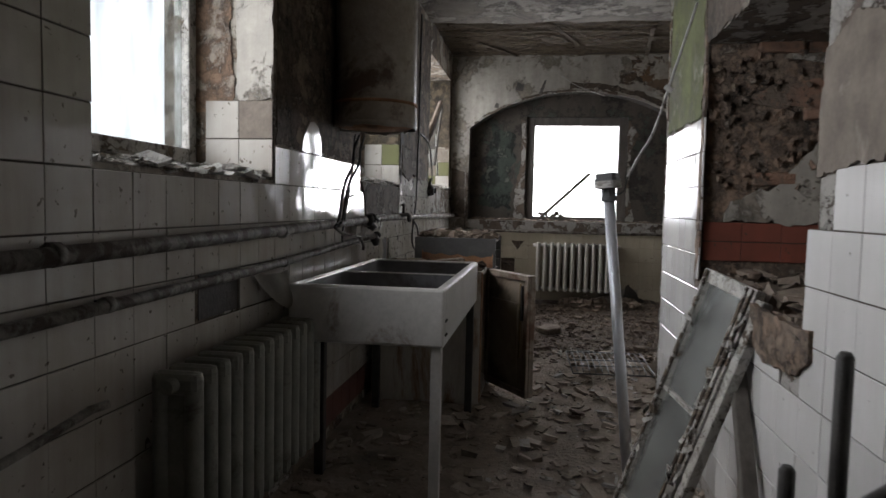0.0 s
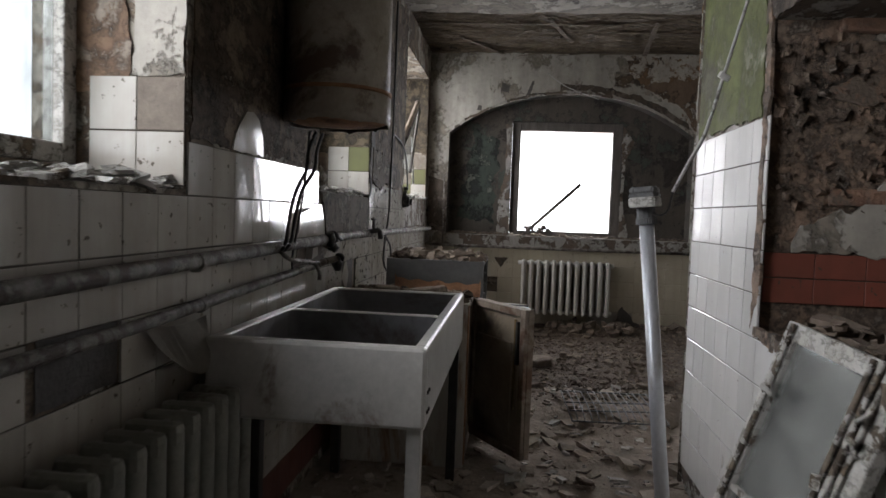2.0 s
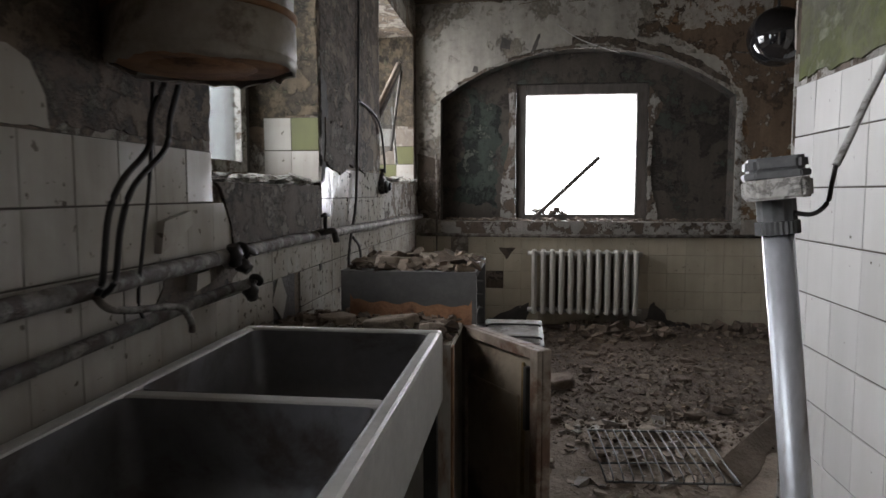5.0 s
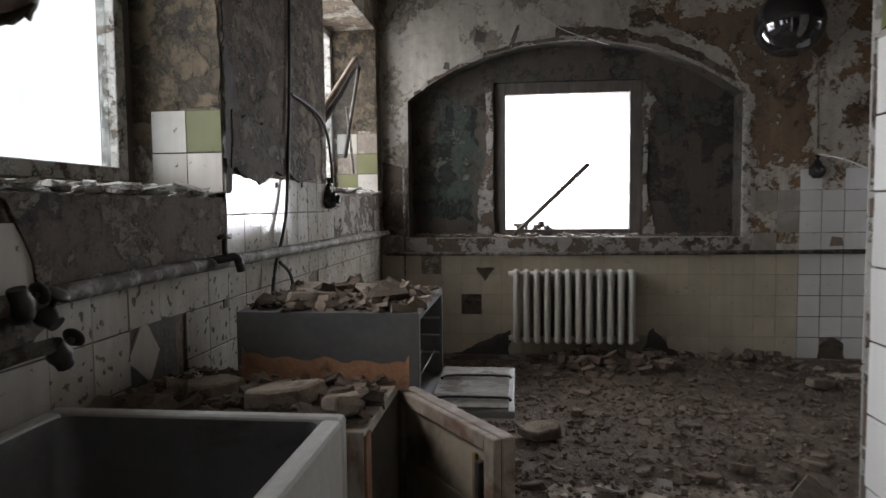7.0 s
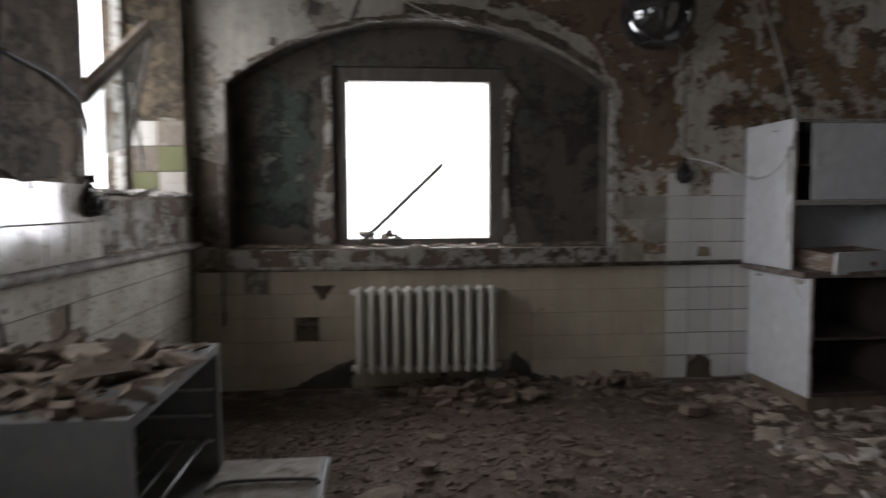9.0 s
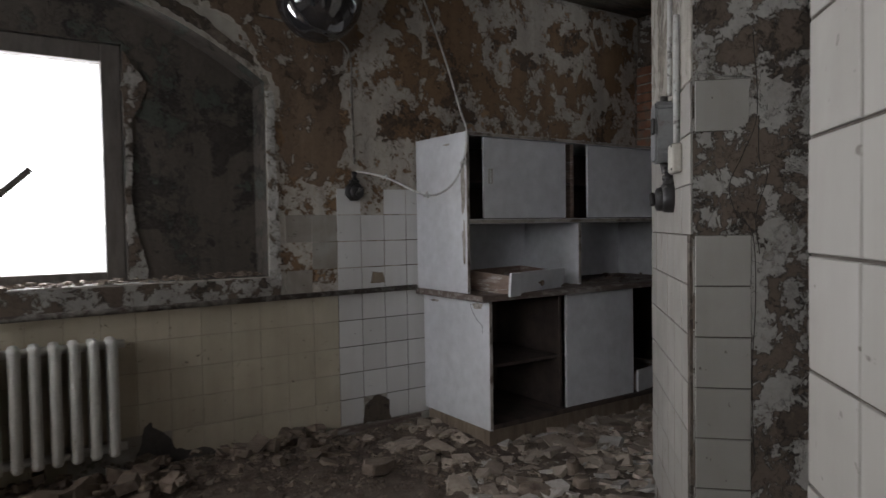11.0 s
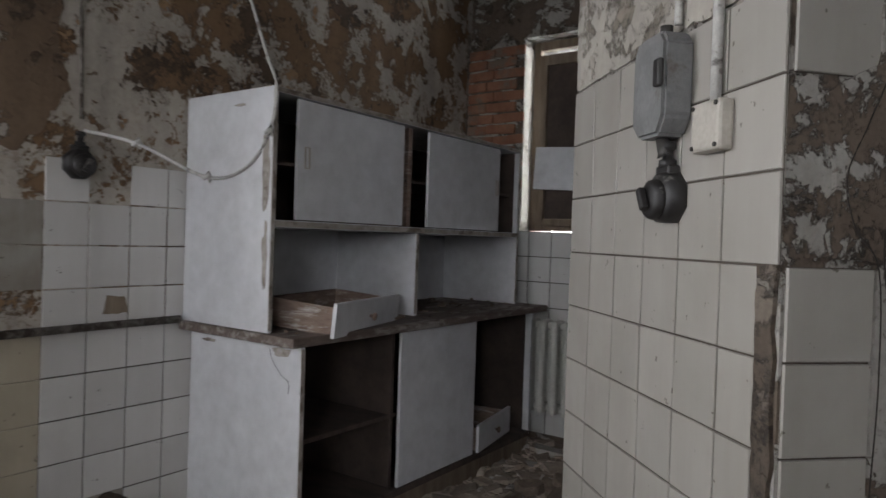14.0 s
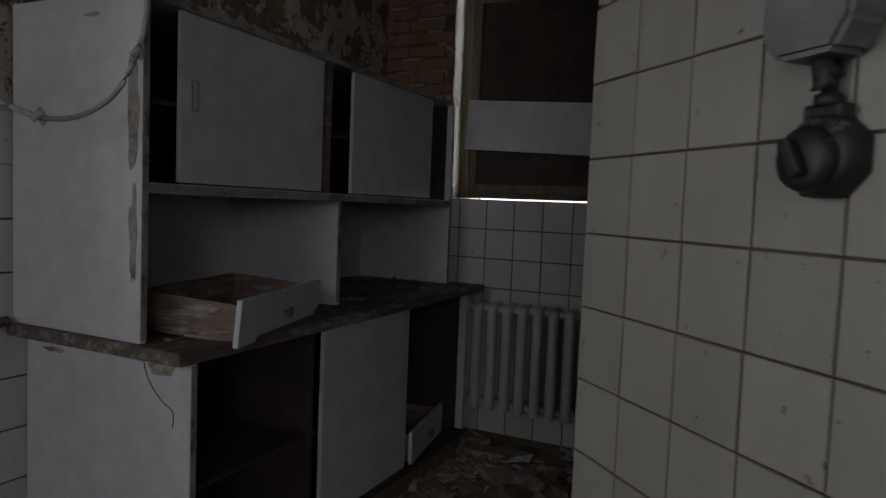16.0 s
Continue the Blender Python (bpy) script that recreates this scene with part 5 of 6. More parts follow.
coat("hole", far_m, [(-0.32, 0.5), (-0.08, 0.5), (-0.08, 0.665), (-0.32, 0.665)], M_bare, north, 0.004, 0.004, 71)
coat("stain", far_m, [(1.1, 0.12), (1.75, 0.12), (1.5, 0.2), (1.35, 0.22), (1.22, 0.4), (1.16, 0.28)], M_dkpatch, north, 0.0105, 0.014, 72)
coat("stain", far_m, [(-0.6, 0.12), (0.07, 0.12), (0.07, 0.36), (-0.1, 0.3), (-0.3, 0.19)], M_dkpatch, north, 0.0105, 0.014, 73)
coat("hole", far_m, [(2.48, 0.16), (2.68, 0.16), (2.66, 0.29), (2.57, 0.33), (2.5, 0.27)], M_bare, north, 0.0105, 0.008, 74)
coat("rust_spot", far_m, [(2.54, 1.05), (2.64, 1.05), (2.63, 1.12), (2.56, 1.13)], M_oldwood, north, 0.0105, 0.006, 75)
coat("hole", far_m, [(-0.2, 0.88), (-0.05, 0.88), (-0.1, 0.8), (-0.13, 0.77)], M_bare, north, 0.0105, 0.006, 76)
coat("hole", far_m, [(-0.22, 2.72), (-0.12, 2.7), (-0.1, 2.77), (-0.2, 2.8)], M_dkpatch, north, 0.004, 0.012, 77)
coat("crack", far_m, [(0.08, 2.66), (0.12, 2.66), (0.16, 2.84), (0.13, 2.84)], M_dkpatch, north, 0.004, 0.01, 78)
coat("hole", far_m, [(-0.45, 2.5), (-0.4, 2.49), (-0.4, 2.54), (-0.44, 2.55)], M_dkpatch, north, 0.004, 0.008, 79)
tagged(part("baseboard", boxed(-0.97, 2.9, FY - 0.018, FY - 0.001, 0.02, 0.16, 0.003), M_edge), "red brown skirting below the tiles", "baseboard", kind="structure")


def arc_outline(x0, x1, lo, hi, n=10):
    xs = [x0 + (x1 - x0) * k / n for k in range(n + 1)]
    return [(x, arch_z(x) + lo) for x in xs] + [(x, arch_z(x) + hi) for x in reversed(xs)]


coat("arch_bricks", far_m, arc_outline(0.45, 1.82, 0.035, 0.1), M_bare, north, 0.006, 0.012, 28)
coat("arch_rim", far_m, arc_outline(-0.7, 1.0, 0.0, 0.03), M_grey_plaster, north, 0.014, 0.009, 29)

# the wall beside the walk
flat_r = face_frame((RX, REND, 0), (0, -1, 0), (-1, 0, 0))
coat("algae_patch", flat_r, [(0.0, 1.76), (0.9, 1.74), (0.88, 2.4), (0.7, 3.1), (0.0, 3.1)], M_green, right, 0.006, 0.012, 31)
coat("torn_edge", flat_r, [(0.925, 0.95), (0.99, 1.1), (0.965, 1.5), (0.99, 1.9), (0.93, 2.3), (0.925, 1.6)], M_jamb, right, 0.012, 0.014, 32)
coat("lintel_render", flat_r, [(0.9, 2.095), (2.4, 2.095), (2.5, 2.4), (2.4, 3.1), (0.9, 3.1), (0.86, 2.6)], M_bare, right, 0.008, 0.012, 38)
coat("mortar_strip", flat_r, [(2.36, 1.4), (2.75, 1.42), (2.8, 1.72), (2.6, 1.78), (2.36, 1.74)], M_mortar, right, 0.012, 0.012, 33)
coat("torn_edge", flat_r, [(0.98, 0.93), (1.3, 0.9), (1.6, 0.87), (1.86, 0.838), (2.02, 0.79), (2.16, 0.8), (2.31, 0.817), (2.4, 0.88), (2.4, 0.96), (0.98, 0.96)], M_jamb, right, 0.022, 0.008, 34)


def right_tile(i, j):
    y, z = REND - (i + 0.5) * 0.165, 0.09 + (j + 0.5) * 0.165
    if y > 3.37:
        return M_tile_w
    if y > 1.97:
        return M_tile_w if j < (5 if y > 2.2 else 4) else None
    return M_tile_w if j < (7 if y > 1.85 else 8) else None


side_m = face_frame((RX + 0.012, 3.345, 0), (1, 0, 0), (0, -1, 0))
coat("white_plaster", side_m, [(0.1, 1.245), (0.7, 1.245), (0.7, 1.68), (0.5, 1.63), (0.43, 1.55), (0.37, 1.45), (0.3, 1.38), (0.22, 1.385), (0.12, 1.34)], M_far, hatch_side, 0.014, 0.012, 35)
coat("red_tile_remnant", side_m, [(0.16, 1.81), (0.36, 1.785), (0.53, 1.795), (0.53, 1.91), (0.4, 1.92), (0.28, 1.89)], M_brick_dull, hatch_side, 0.012, 0.012, 39)
coat("white_plaster", side_m, [(0.33, 2.02), (0.5, 2.0), (0.56, 1.96), (0.6, 2.04), (0.4, 2.07)], M_far, hatch_side, 0.012, 0.008, 40)
brick_me = bpy.data.meshes.new("brick")
bmb = boxed(-0.1, 0.1, -0.02, 0.022, -0.032, 0.032, 0.01)
bmb.to_mesh(brick_me)
bmb.free()
brick_me.materials.append(M_brick_dull)
rng = random.Random(8)
for row in range(9):
    for col in range(4):
        z, u = 1.45 + row * 0.078, 0.1 + col * 0.215 - (row % 2) * 0.1
        if rng.random() < 0.72 or u > 0.62 or u < 0.11 or (u > 0.35 and z < 1.75):
            continue
        ob = new("brick", brick_me)
        ob.parent = hatch_side
        ob.matrix_basis = hatch_side.matrix_world.inverted() @ side_m @ pose(u, rng.uniform(-0.01, 0.012), z, rng.gauss(0, 4), rng.gauss(0, 3), rng.gauss(0, 3))
rubble("hatch_debris", "mortar crumbs clinging to the broken jamb", 420, lambda r: (RX + 0.02 + r.random() * 0.68, 3.342 + r.uniform(-0.01, 0.008), 1.4 + 0.66 * r.random()), flake_size(0.008, 0.045, 0.6), M_jamb, 36, None, 3.0)
rubble("ledge_rubble", "broken plaster and mortar heaped on the ledge", 380, lambda r: (RX + 0.02 + r.random() * 0.6, 2.0 + 1.3 * r.random(), 0.905 + 0.1 * r.random() ** 1.5), flake_size(0.03, 0.16, 0.4), M_rubble, 37)

# pier
flat_p = face_frame(P0, PU, PN)
flat_pe = face_frame(P0, -PN, -PU)
coat("end_plaster", flat_pe, [(0.182, 0.4), (0.345, 0.4), (0.345, 3.1), (0.01, 3.1), (0.01, 1.88), (0.17, 1.87), (0.165, 1.72), (0.06, 1.66), (0.09, 1.5), (0.04, 1.38), (0.175, 1.37)], M_grey_plaster, pier, 0.012, 0.006, 41)
coat("upper_plaster", flat_p, [(0.0, 1.87), (0.985, 1.87), (0.985, 3.1), (0.0, 3.1)], M_far, pier, 0.006, 0.006, 43)
coat("corner_mortar", flat_p, [(0.004, 0.1), (0.056, 0.1), (0.05, 0.7), (0.056, 1.36), (0.004, 1.36)], M_bare, pier, 0.009, 0.005, 42)
flat_d = face_frame(P0 + PU * 0.12 - PN * 0.35, -PN, -PU)

coat("upper_plaster", face_frame(C0, PU, PN), [(0.0, 1.86), (0.89, 1.86), (0.89, 3.1), (0.0, 3.1)], M_far_r, screen, 0.006, 0.006, 44)

M_crack = surface("crack_shadow", (0.02, 0.016, 0.013), (0.04, 0.032, 0.026), 9, 0.95)
for k, run in enumerate(([(0.176, 2.0), (0.19, 1.75), (0.15, 1.62), (0.11, 1.52), (0.13, 1.43), (0.18, 1.36), (0.185, 1.15), (0.178, 0.9), (0.186, 0.6)], [(0.2, 1.74), (0.195, 1.6), (0.22, 1.55), (0.19, 1.42), (0.2, 1.3)])):
    cr = random.Random(k)
    pts = [tuple(flat_pe @ Vector((u + cr.uniform(-0.004, 0.004), 0.0125, z))) for u, z in (tuple(q)[::1] for q in [((v.x), (v.y)) for v in [Vector((a[0], a[1], 0)) for a in run]])]
    crack = part("crack", tubed(curve_pts(pts, 5), [0.0014] * ((len(pts) - 1) * 5 + 1), 5), M_crack, pier)
    crack.matrix_basis = pier.matrix_world.inverted()

# east wall
flat_e = face_frame((EX, 8.2, 0), (0, -1, 0), (-1, 0, 0))
eb = bpy.data.meshes.new("brick")
bmb = boxed(-0.115, 0.115, -0.01, 0.012, -0.031, 0.031, 0.006)
bmb.to_mesh(eb)
bmb.free()
eb.materials.append(M_brick)
for row in range(13):
    for col in range(2):
        ob = new("brick", eb)
        ob.parent = east
        ob.matrix_basis = east.matrix_world.inverted() @ flat_e @ pose(0.09 + col * 0.235 - (row % 2) * 0.06, rng.uniform(0, 0.006), 1.78 + row * 0.075, 0, rng.gauss(0, 1.5), 0)
coat("reveal_plaster", face_frame((EX, 7.765, 0), (1, 0, 0), (0, -1, 0)), [(0.0, 1.47), (0.3, 1.47), (0.3, 2.7), (0.0, 2.7)], M_far, east, 0.006, 0.006, 51)
board_m = face_frame((EX + 0.12, 7.745, 1.5), (0, -1, 0), (-1, 0, 0))
sh = thing("window_shutter", "dark brown boarded shutter with a grey board across", "shutter", board_m)
part("panel", boxed(0.1, 1.05, 0, 0.018, 0.02, 1.075, 0.003), M_cab_in, sh)
for q in ((0.06, 0.115, 0.0, 1.14), (0.115, 1.05, 0.0, 0.05), (0.115, 1.05, 1.07, 1.14)):
    part("frame_bar", boxed(q[0], q[1], 0.02, 0.05, q[2], q[3], 0.004), M_oldwood, sh)
part("cross_board", boxed(0.035, 1.04, 0.052, 0.072, 0.22, 0.5, 0.003, pose(0, 0, 0.03, 0, 3, 0)), M_cab, sh, "grey painted board nailed across")

# ---- pipes on the walls ----
def pipe_run(name, label, pts, r, material, clamps=(), category="pipe"):
    ob = thing(name, label, category, pose(0, 0, 0))
    part("tube", tubed(pts, r, 12), material, ob)
    for c in clamps:
        c = Vector(c)
        part("clamp", tubed([c + Vector((0, -0.012, 0)), c + Vector((0, 0.012, 0))], r * 1.25, 10), M_pipe, ob)
        part("bracket", boxed(c.x - 0.07, c.x - r, c.y - 0.008, c.y + 0.008, c.z - 0.012, c.z + 0.012), M_iron, ob)
    return ob


pipe_run("water_pipe", "thick flaking painted pipe along the tiled wall", [(-0.935, -0.5, 1.13), (-0.935, 2.4, 1.165), (-0.935, 4.6, 1.195), (-0.94, 8.19, 1.17)], 0.024, M_pipe, [(-0.935, y, 1.15 + 0.01 * y / 2) for y in (1.3, 2.65, 4.05)])
pipe_run("water_pipe", "thin flaking painted pipe along the tiled wall", [(-0.945, -0.5, 0.985), (-0.945, 2.4, 1.02), (-0.94, 4.05, 1.075), (-0.9, 4.1, 1.085)], 0.018, M_pipe, [(-0.945, y, 0.995 + 0.012 * y) for y in (1.5, 2.7)])
pipe_run("heating_pipe", "dark pipe down to the radiator", [(-0.93, -0.4, 0.62), (-0.93, 1.2, 0.74), (-0.92, 1.4, 0.77), (-0.9, 1.44, 0.775)], 0.011, M_pipe)
pipe_run("heating_pipe", "thin painted pipe along the far wall", [(-0.94, 8.15, 1.0), (0.5, 8.155, 0.995), (2.86, 8.16, 1.01)], 0.016, M_pipe)
pipe_run("heating_pipe", "thin stained upright pipe beside the niche", [(-0.79, 8.17, 0.62), (-0.785, 8.16, 1.1), (-0.79, 8.16, 1.75)], 0.008, M_pipe)
pipe_run("conduit", "dark upright pipe in the corner of the pier", [(*(P0 - PN * 0.38 + PU * 0.07).xy, 0.0), (*(P0 - PN * 0.38 + PU * 0.07).xy, 3.12)], 0.02, M_iron)


def valve(m, label):
    ob = thing("stop_valve", label, "valve", m)
    part("body", tubed([(-0.035, 0, 0), (-0.02, 0, 0), (0.0, 0, 0), (0.02, 0, 0), (0.035, 0, 0)], [0.02, 0.022, 0.03, 0.022, 0.02], 10), M_iron, ob)
    part("stem", tubed([(0, 0, 0.01), (0, 0, 0.065)], 0.008, 8), M_iron, ob)
    part("hand_wheel", lathe([(0.008, 0.052), (0.024, 0.054), (0.027, 0.059), (0.024, 0.064), (0.008, 0.066)], 16), M_iron, ob)
    return ob


valve(face_frame((-0.93, 4.12, 1.15), (0, 0, 1), (0, 1, 0)) @ pose(0, 0, 0, 0, 90, 0), "rusty black stop valve on the pipe")
valve(pose(-0.9, 4.12, 1.06, 0, 60, 90), "rusty black stop valve on the pipe")
valve(pose(-0.91, 4.02, 1.19, 0, 75, 90), "rusty black stop valve on the pipe")


def make_tap():
    ob = thing("tap", "black iron tap on the wall pipe", "tap", pose(-0.9, 5.0, 1.21))
    part("body", tubed(curve_pts([(-0.04, -0.05, -0.01), (0, 0, 0), (0.03, 0.03, 0.0), (0.04, 0.045, -0.05)], 5), [0.016] * 16, 10), M_iron, ob)
    part("stem", tubed([(0.0, 0.0, 0.0), (0.0, 0.0, 0.075)], 0.01, 8), M_iron, ob)
    part("handle", tubed([(-0.005, -0.038, 0.075), (0, 0, 0.08), (0.005, 0.038, 0.075)], [0.007, 0.011, 0.007], 8), M_iron, ob)


make_tap()


def cable_thing(label, pts, r, material, n=8):
    ob = part("cable", tubed(curve_pts(pts, n), r, 7), material)
    return tagged(ob, label, "cable")


cable_thing("black rubber hose hanging from the boiler", [(-0.84, 3.5, 1.66), (-0.86, 3.47, 1.58), (-0.86, 3.45, 1.5), (-0.86, 3.34, 1.42), (-0.87, 3.3, 1.34), (-0.89, 3.3, 1.2), (-0.92, 3.31, 1.16)], 0.0075, M_black)
cable_thing("black rubber hose hanging from the boiler", [(-0.82, 3.53, 1.66), (-0.84, 3.52, 1.58), (-0.84, 3.49, 1.5), (-0.85, 3.37, 1.41), (-0.86, 3.33, 1.32), (-0.88, 3.33, 1.2), (-0.92, 3.34, 1.16)], 0.0075, M_black)
cable_thing("thin black cable down from the boiler", [(-0.86, 3.48, 1.66), (-0.88, 3.49, 1.45), (-0.9, 3.48, 1.27), (-0.93, 3.5, 1.12), (-0.94, 3.56, 1.04)], 0.005, M_black)
cable_thing("bent grey spout pipe above the sink", [(-0.92, 3.31, 1.17), (-0.88, 3.3, 1.14), (-0.86, 3.36, 1.125), (-0.85, 3.46, 1.115), (-0.84, 3.54, 1.1), (-0.83, 3.57, 1.06), (-0.83, 3.575, 1.03)], 0.009, M_pipe)
cable_thing("black cable hanging on the wall in a loop", [(-0.968, 5.97, 3.0), (-0.968, 5.95, 2.3), (-0.965, 5.9, 1.8), (-0.95, 5.78, 1.35), (-0.94, 5.6, 1.12), (-0.94, 5.57, 0.98), (-0.93, 5.68, 0.9), (-0.93, 5.8, 0.98), (-0.93, 5.76, 1.08), (-0.94, 5.66, 1.14)], 0.008, M_black)
cable_thing("black cable along the plaster to a switch", [(-0.97, 5.95, 1.95), (-0.965, 6.3, 1.92), (-0.96, 6.5, 1.85), (-0.95, 6.56, 1.7), (-0.94, 6.56, 1.53)], 0.008, M_black)
cable_thing("pale flex loop hanging across the cabinet", [(2.42, 8.12, 1.75), (2.5, 7.9, 1.7), (2.67, 7.72, 1.59), (2.8, 7.66, 1.64), (2.86, 7.61, 1.78), (2.88, 7.6, 1.95), (2.9, 7.7, 2.12), (2.92, 7.9, 2.5), (2.92, 8.15, 2.95)], 0.007, M_cable)
for k in ((2.5, 7.9, 1.7), (2.67, 7.72, 1.59), (2.86, 7.61, 1.78)):
    k = Vector(k)
    tagged(part("cable_knot", tubed([k + Vector((-0.012, 0.01, -0.008)), k + Vector((0.0, -0.008, 0.012)), k + Vector((0.014, 0.004, -0.006)), k + Vector((0.002, -0.012, -0.016))], [0.008, 0.013, 0.011, 0.006], 7), M_cable), "lumpy taped joint in the pale flex", "cable joint")
cable_thing("pale conduit down the wall to a switch", [(1.85, 8.17, 2.62), (2.2, 8.17, 2.58), (2.4, 8.17, 2.5), (2.42, 8.17, 2.2), (2.43, 8.17, 1.8)], 0.007, M_pipe)
cable_thing("thin wire strung below the ceiling", [(0.3, 8.15, 2.9), (0.5, 8.1, 2.75), (0.85, 8.1, 2.62)], 0.004, M_cable)
cable_thing("pale cable down the pier to the switch box", [tuple(P0 + PU * 0.345 + PN * 0.02 + Vector((0, 0, z))) for z in (2.6, 2.2, 1.88)], 0.009, M_cable)


def rotary_switch(m, label):
    ob = thing("rotary_switch", label, "switch", m)
    part("base", lathe([(0.0001, 0), (0.06, 0.0), (0.062, 0.006), (0.06, 0.032), (0.05, 0.042), (0.0001, 0.043)], 8, pose(0, 0, 0, -90, 22.5, 0)), M_bakelite, ob)
    part("cap", lathe([(0.0001, 0.04), (0.044, 0.04), (0.046, 0.046), (0.043, 0.058), (0.034, 0.064), (0.0001, 0.065)], 18, pose(0.004, 0, -0.006, -90, 0, 0)), M_bakelite, ob)
    part("knob", boxed(-0.01, 0.01, 0.066, 0.084, -0.026, 0.026, 0.004, pose(0.004, 0, -0.006, 0, 28, 0)), M_bakelite, ob)
    part("shoulder", boxed(-0.03, 0.03, 0.004, 0.034, 0.048, 0.07, 0.005), M_bakelite, ob)
    part("cable_entry", tubed([(0, 0.02, 0.066), (0, 0.02, 0.082), (0, 0.02, 0.085), (0.002, 0.02, 0.105), (0.002, 0.02, 0.108), (0.002, 0.02, 0.122)], [0.02, 0.019, 0.011, 0.012, 0.018, 0.017], 10), M_bakelite, ob)
    return ob


rotary_switch(face_frame((2.43, 8.195, 1.63), (1, 0, 0), (0, -1, 0)), "black bakelite rotary switch on the flaking wall")
rotary_switch(face_frame((-0.98, 6.56, 1.44), (0, 1, 0), (1, 0, 0)), "black bakelite switch with a loop on the tiles")
sw = P0 + PU * 0.355 + PN * 0.008
rotary_switch(face_frame(sw + Vector((0, 0, 1.5)), PU, PN), "chipped black bakelite rotary switch on the pier")
bx = thing("switch_box", "grey painted iron fuse box on the tiled pier", "switch box", face_frame(P0 + PU * 0.36 + PN * 0.009 + Vector((0, 0, 1.63)), PU, PN))
bmb = bmesh.new()
prof = [(-0.07, 0.04), (-0.045, 0.0), (0.045, 0.0), (0.075, 0.03), (0.075, 0.19), (0.055, 0.225), (-0.05, 0.225), (-0.07, 0.2)]
f0 = bmb.faces.new([bmb.verts.new((u, 0, z)) for u, z in prof])
r0 = bmesh.ops.extrude_face_region(bmb, geom=[f0])
bmesh.ops.translate(bmb, vec=(0, 0.07, 0), verts=[g for g in r0["geom"] if isinstance(g, bmesh.types.BMVert)])
bmesh.ops.bevel(bmb, geom=list(bmb.edges), offset=0.008, segments=2, affect="EDGES")
part("case", bmb, M_greybox, bx)
part("lever", boxed(-0.075, -0.045, 0.071, 0.085, 0.1, 0.16, 0.006), M_bakelite, bx)
part("gland", tubed([(0.0, 0.03, 0.0), (0.0, 0.028, -0.03), (0.0, 0.025, -0.035)], [0.016, 0.012, 0.018], 10), M_iron, bx)
part("top_gland", tubed([(0.0, 0.03, 0.225), (0.0, 0.03, 0.25)], 0.014, 10), M_iron, bx)
jb = thing("junction_box", "cream painted square junction box on the tiles", "junction box", face_frame(P0 + PU * 0.188 + PN * 0.009 + Vector((0, 0, 1.58)), PU, PN))
part("case", boxed(-0.05, 0.05, 0, 0.035, 0, 0.1, 0.008), M_cream_box, jb)
for u, z in ((-0.04, 0.01), (0.04, 0.01), (-0.04, 0.09), (0.04, 0.09)):
    part("screw", tubed([(u, 0.033, z), (u, 0.038, z)], 0.005, 6), M_iron, jb)
part("conduit", tubed([(0.0, 0.012, 0.1), (0.0, 0.012, 0.55)], 0.011, 8), M_cable, jb)

# ---- loose things ----
def plank(name, label, a, b, w, t, material, spin=0.0, category="plank"):
    a, b = Vector(a), Vector(b)
    d = b - a
    m = Matrix.Translation(a) @ d.to_track_quat("Z", "Y").to_matrix().to_4x4() @ pose(0, 0, 0, 0, 0, spin)
    bm = boxed(-w / 2, w / 2, -t / 2, t / 2, 0, d.length, min(w, t) * 0.15)
    rr = random.Random(int(d.length * 1000))
    for v in bm.verts:
        if v.co.z < 0.05 or v.co.z > d.length - 0.05:
            v.co.z += rr.uniform(-0.015, 0.015)
    ob = part(name, bm, material)
    ob.matrix_world = m
    return tagged(ob, label, category)


plank("stick", "weathered stick leaning in the window opening", (0.12, 8.36, 1.15), (0.72, 8.44, 1.72), 0.04, 0.035, M_dkframe, 0, "stick")
plank("plank", "dusty floorboard lying in the rubble", (1.02, 5.2, 0.03), (1.55, 5.95, 0.05), 0.16, 0.025, M_earth, 35)
plank("post", "dark weathered post leaning on the tiled wall", (0.84, 1.95, 0.0), (0.885, 2.557, 0.820), 0.055, 0.035, M_dkframe, 10)
plank("post", "pale weathered lath leaning on the tiled wall", (0.86, 2.25, 0.0), (0.895, 2.47, 0.6), 0.022, 0.016, M_oldpaint, 20)
for a, b in (((0.25, 6.9, 3.11), (0.5, 7.6, 3.1)), ((1.2, 6.95, 3.11), (1.3, 8.1, 3.09)), ((-0.6, 7.5, 3.11), (-0.2, 8.1, 3.1)), ((0.9, 7.3, 3.115), (2.0, 7.35, 3.11)), ((-0.9, 7.0, 3.112), (0.9, 7.05, 3.112))):
    plank("ceiling_lath", "broken dark lath hanging from the ceiling", a, b, 0.045, 0.02, M_straw, 0, "lath")


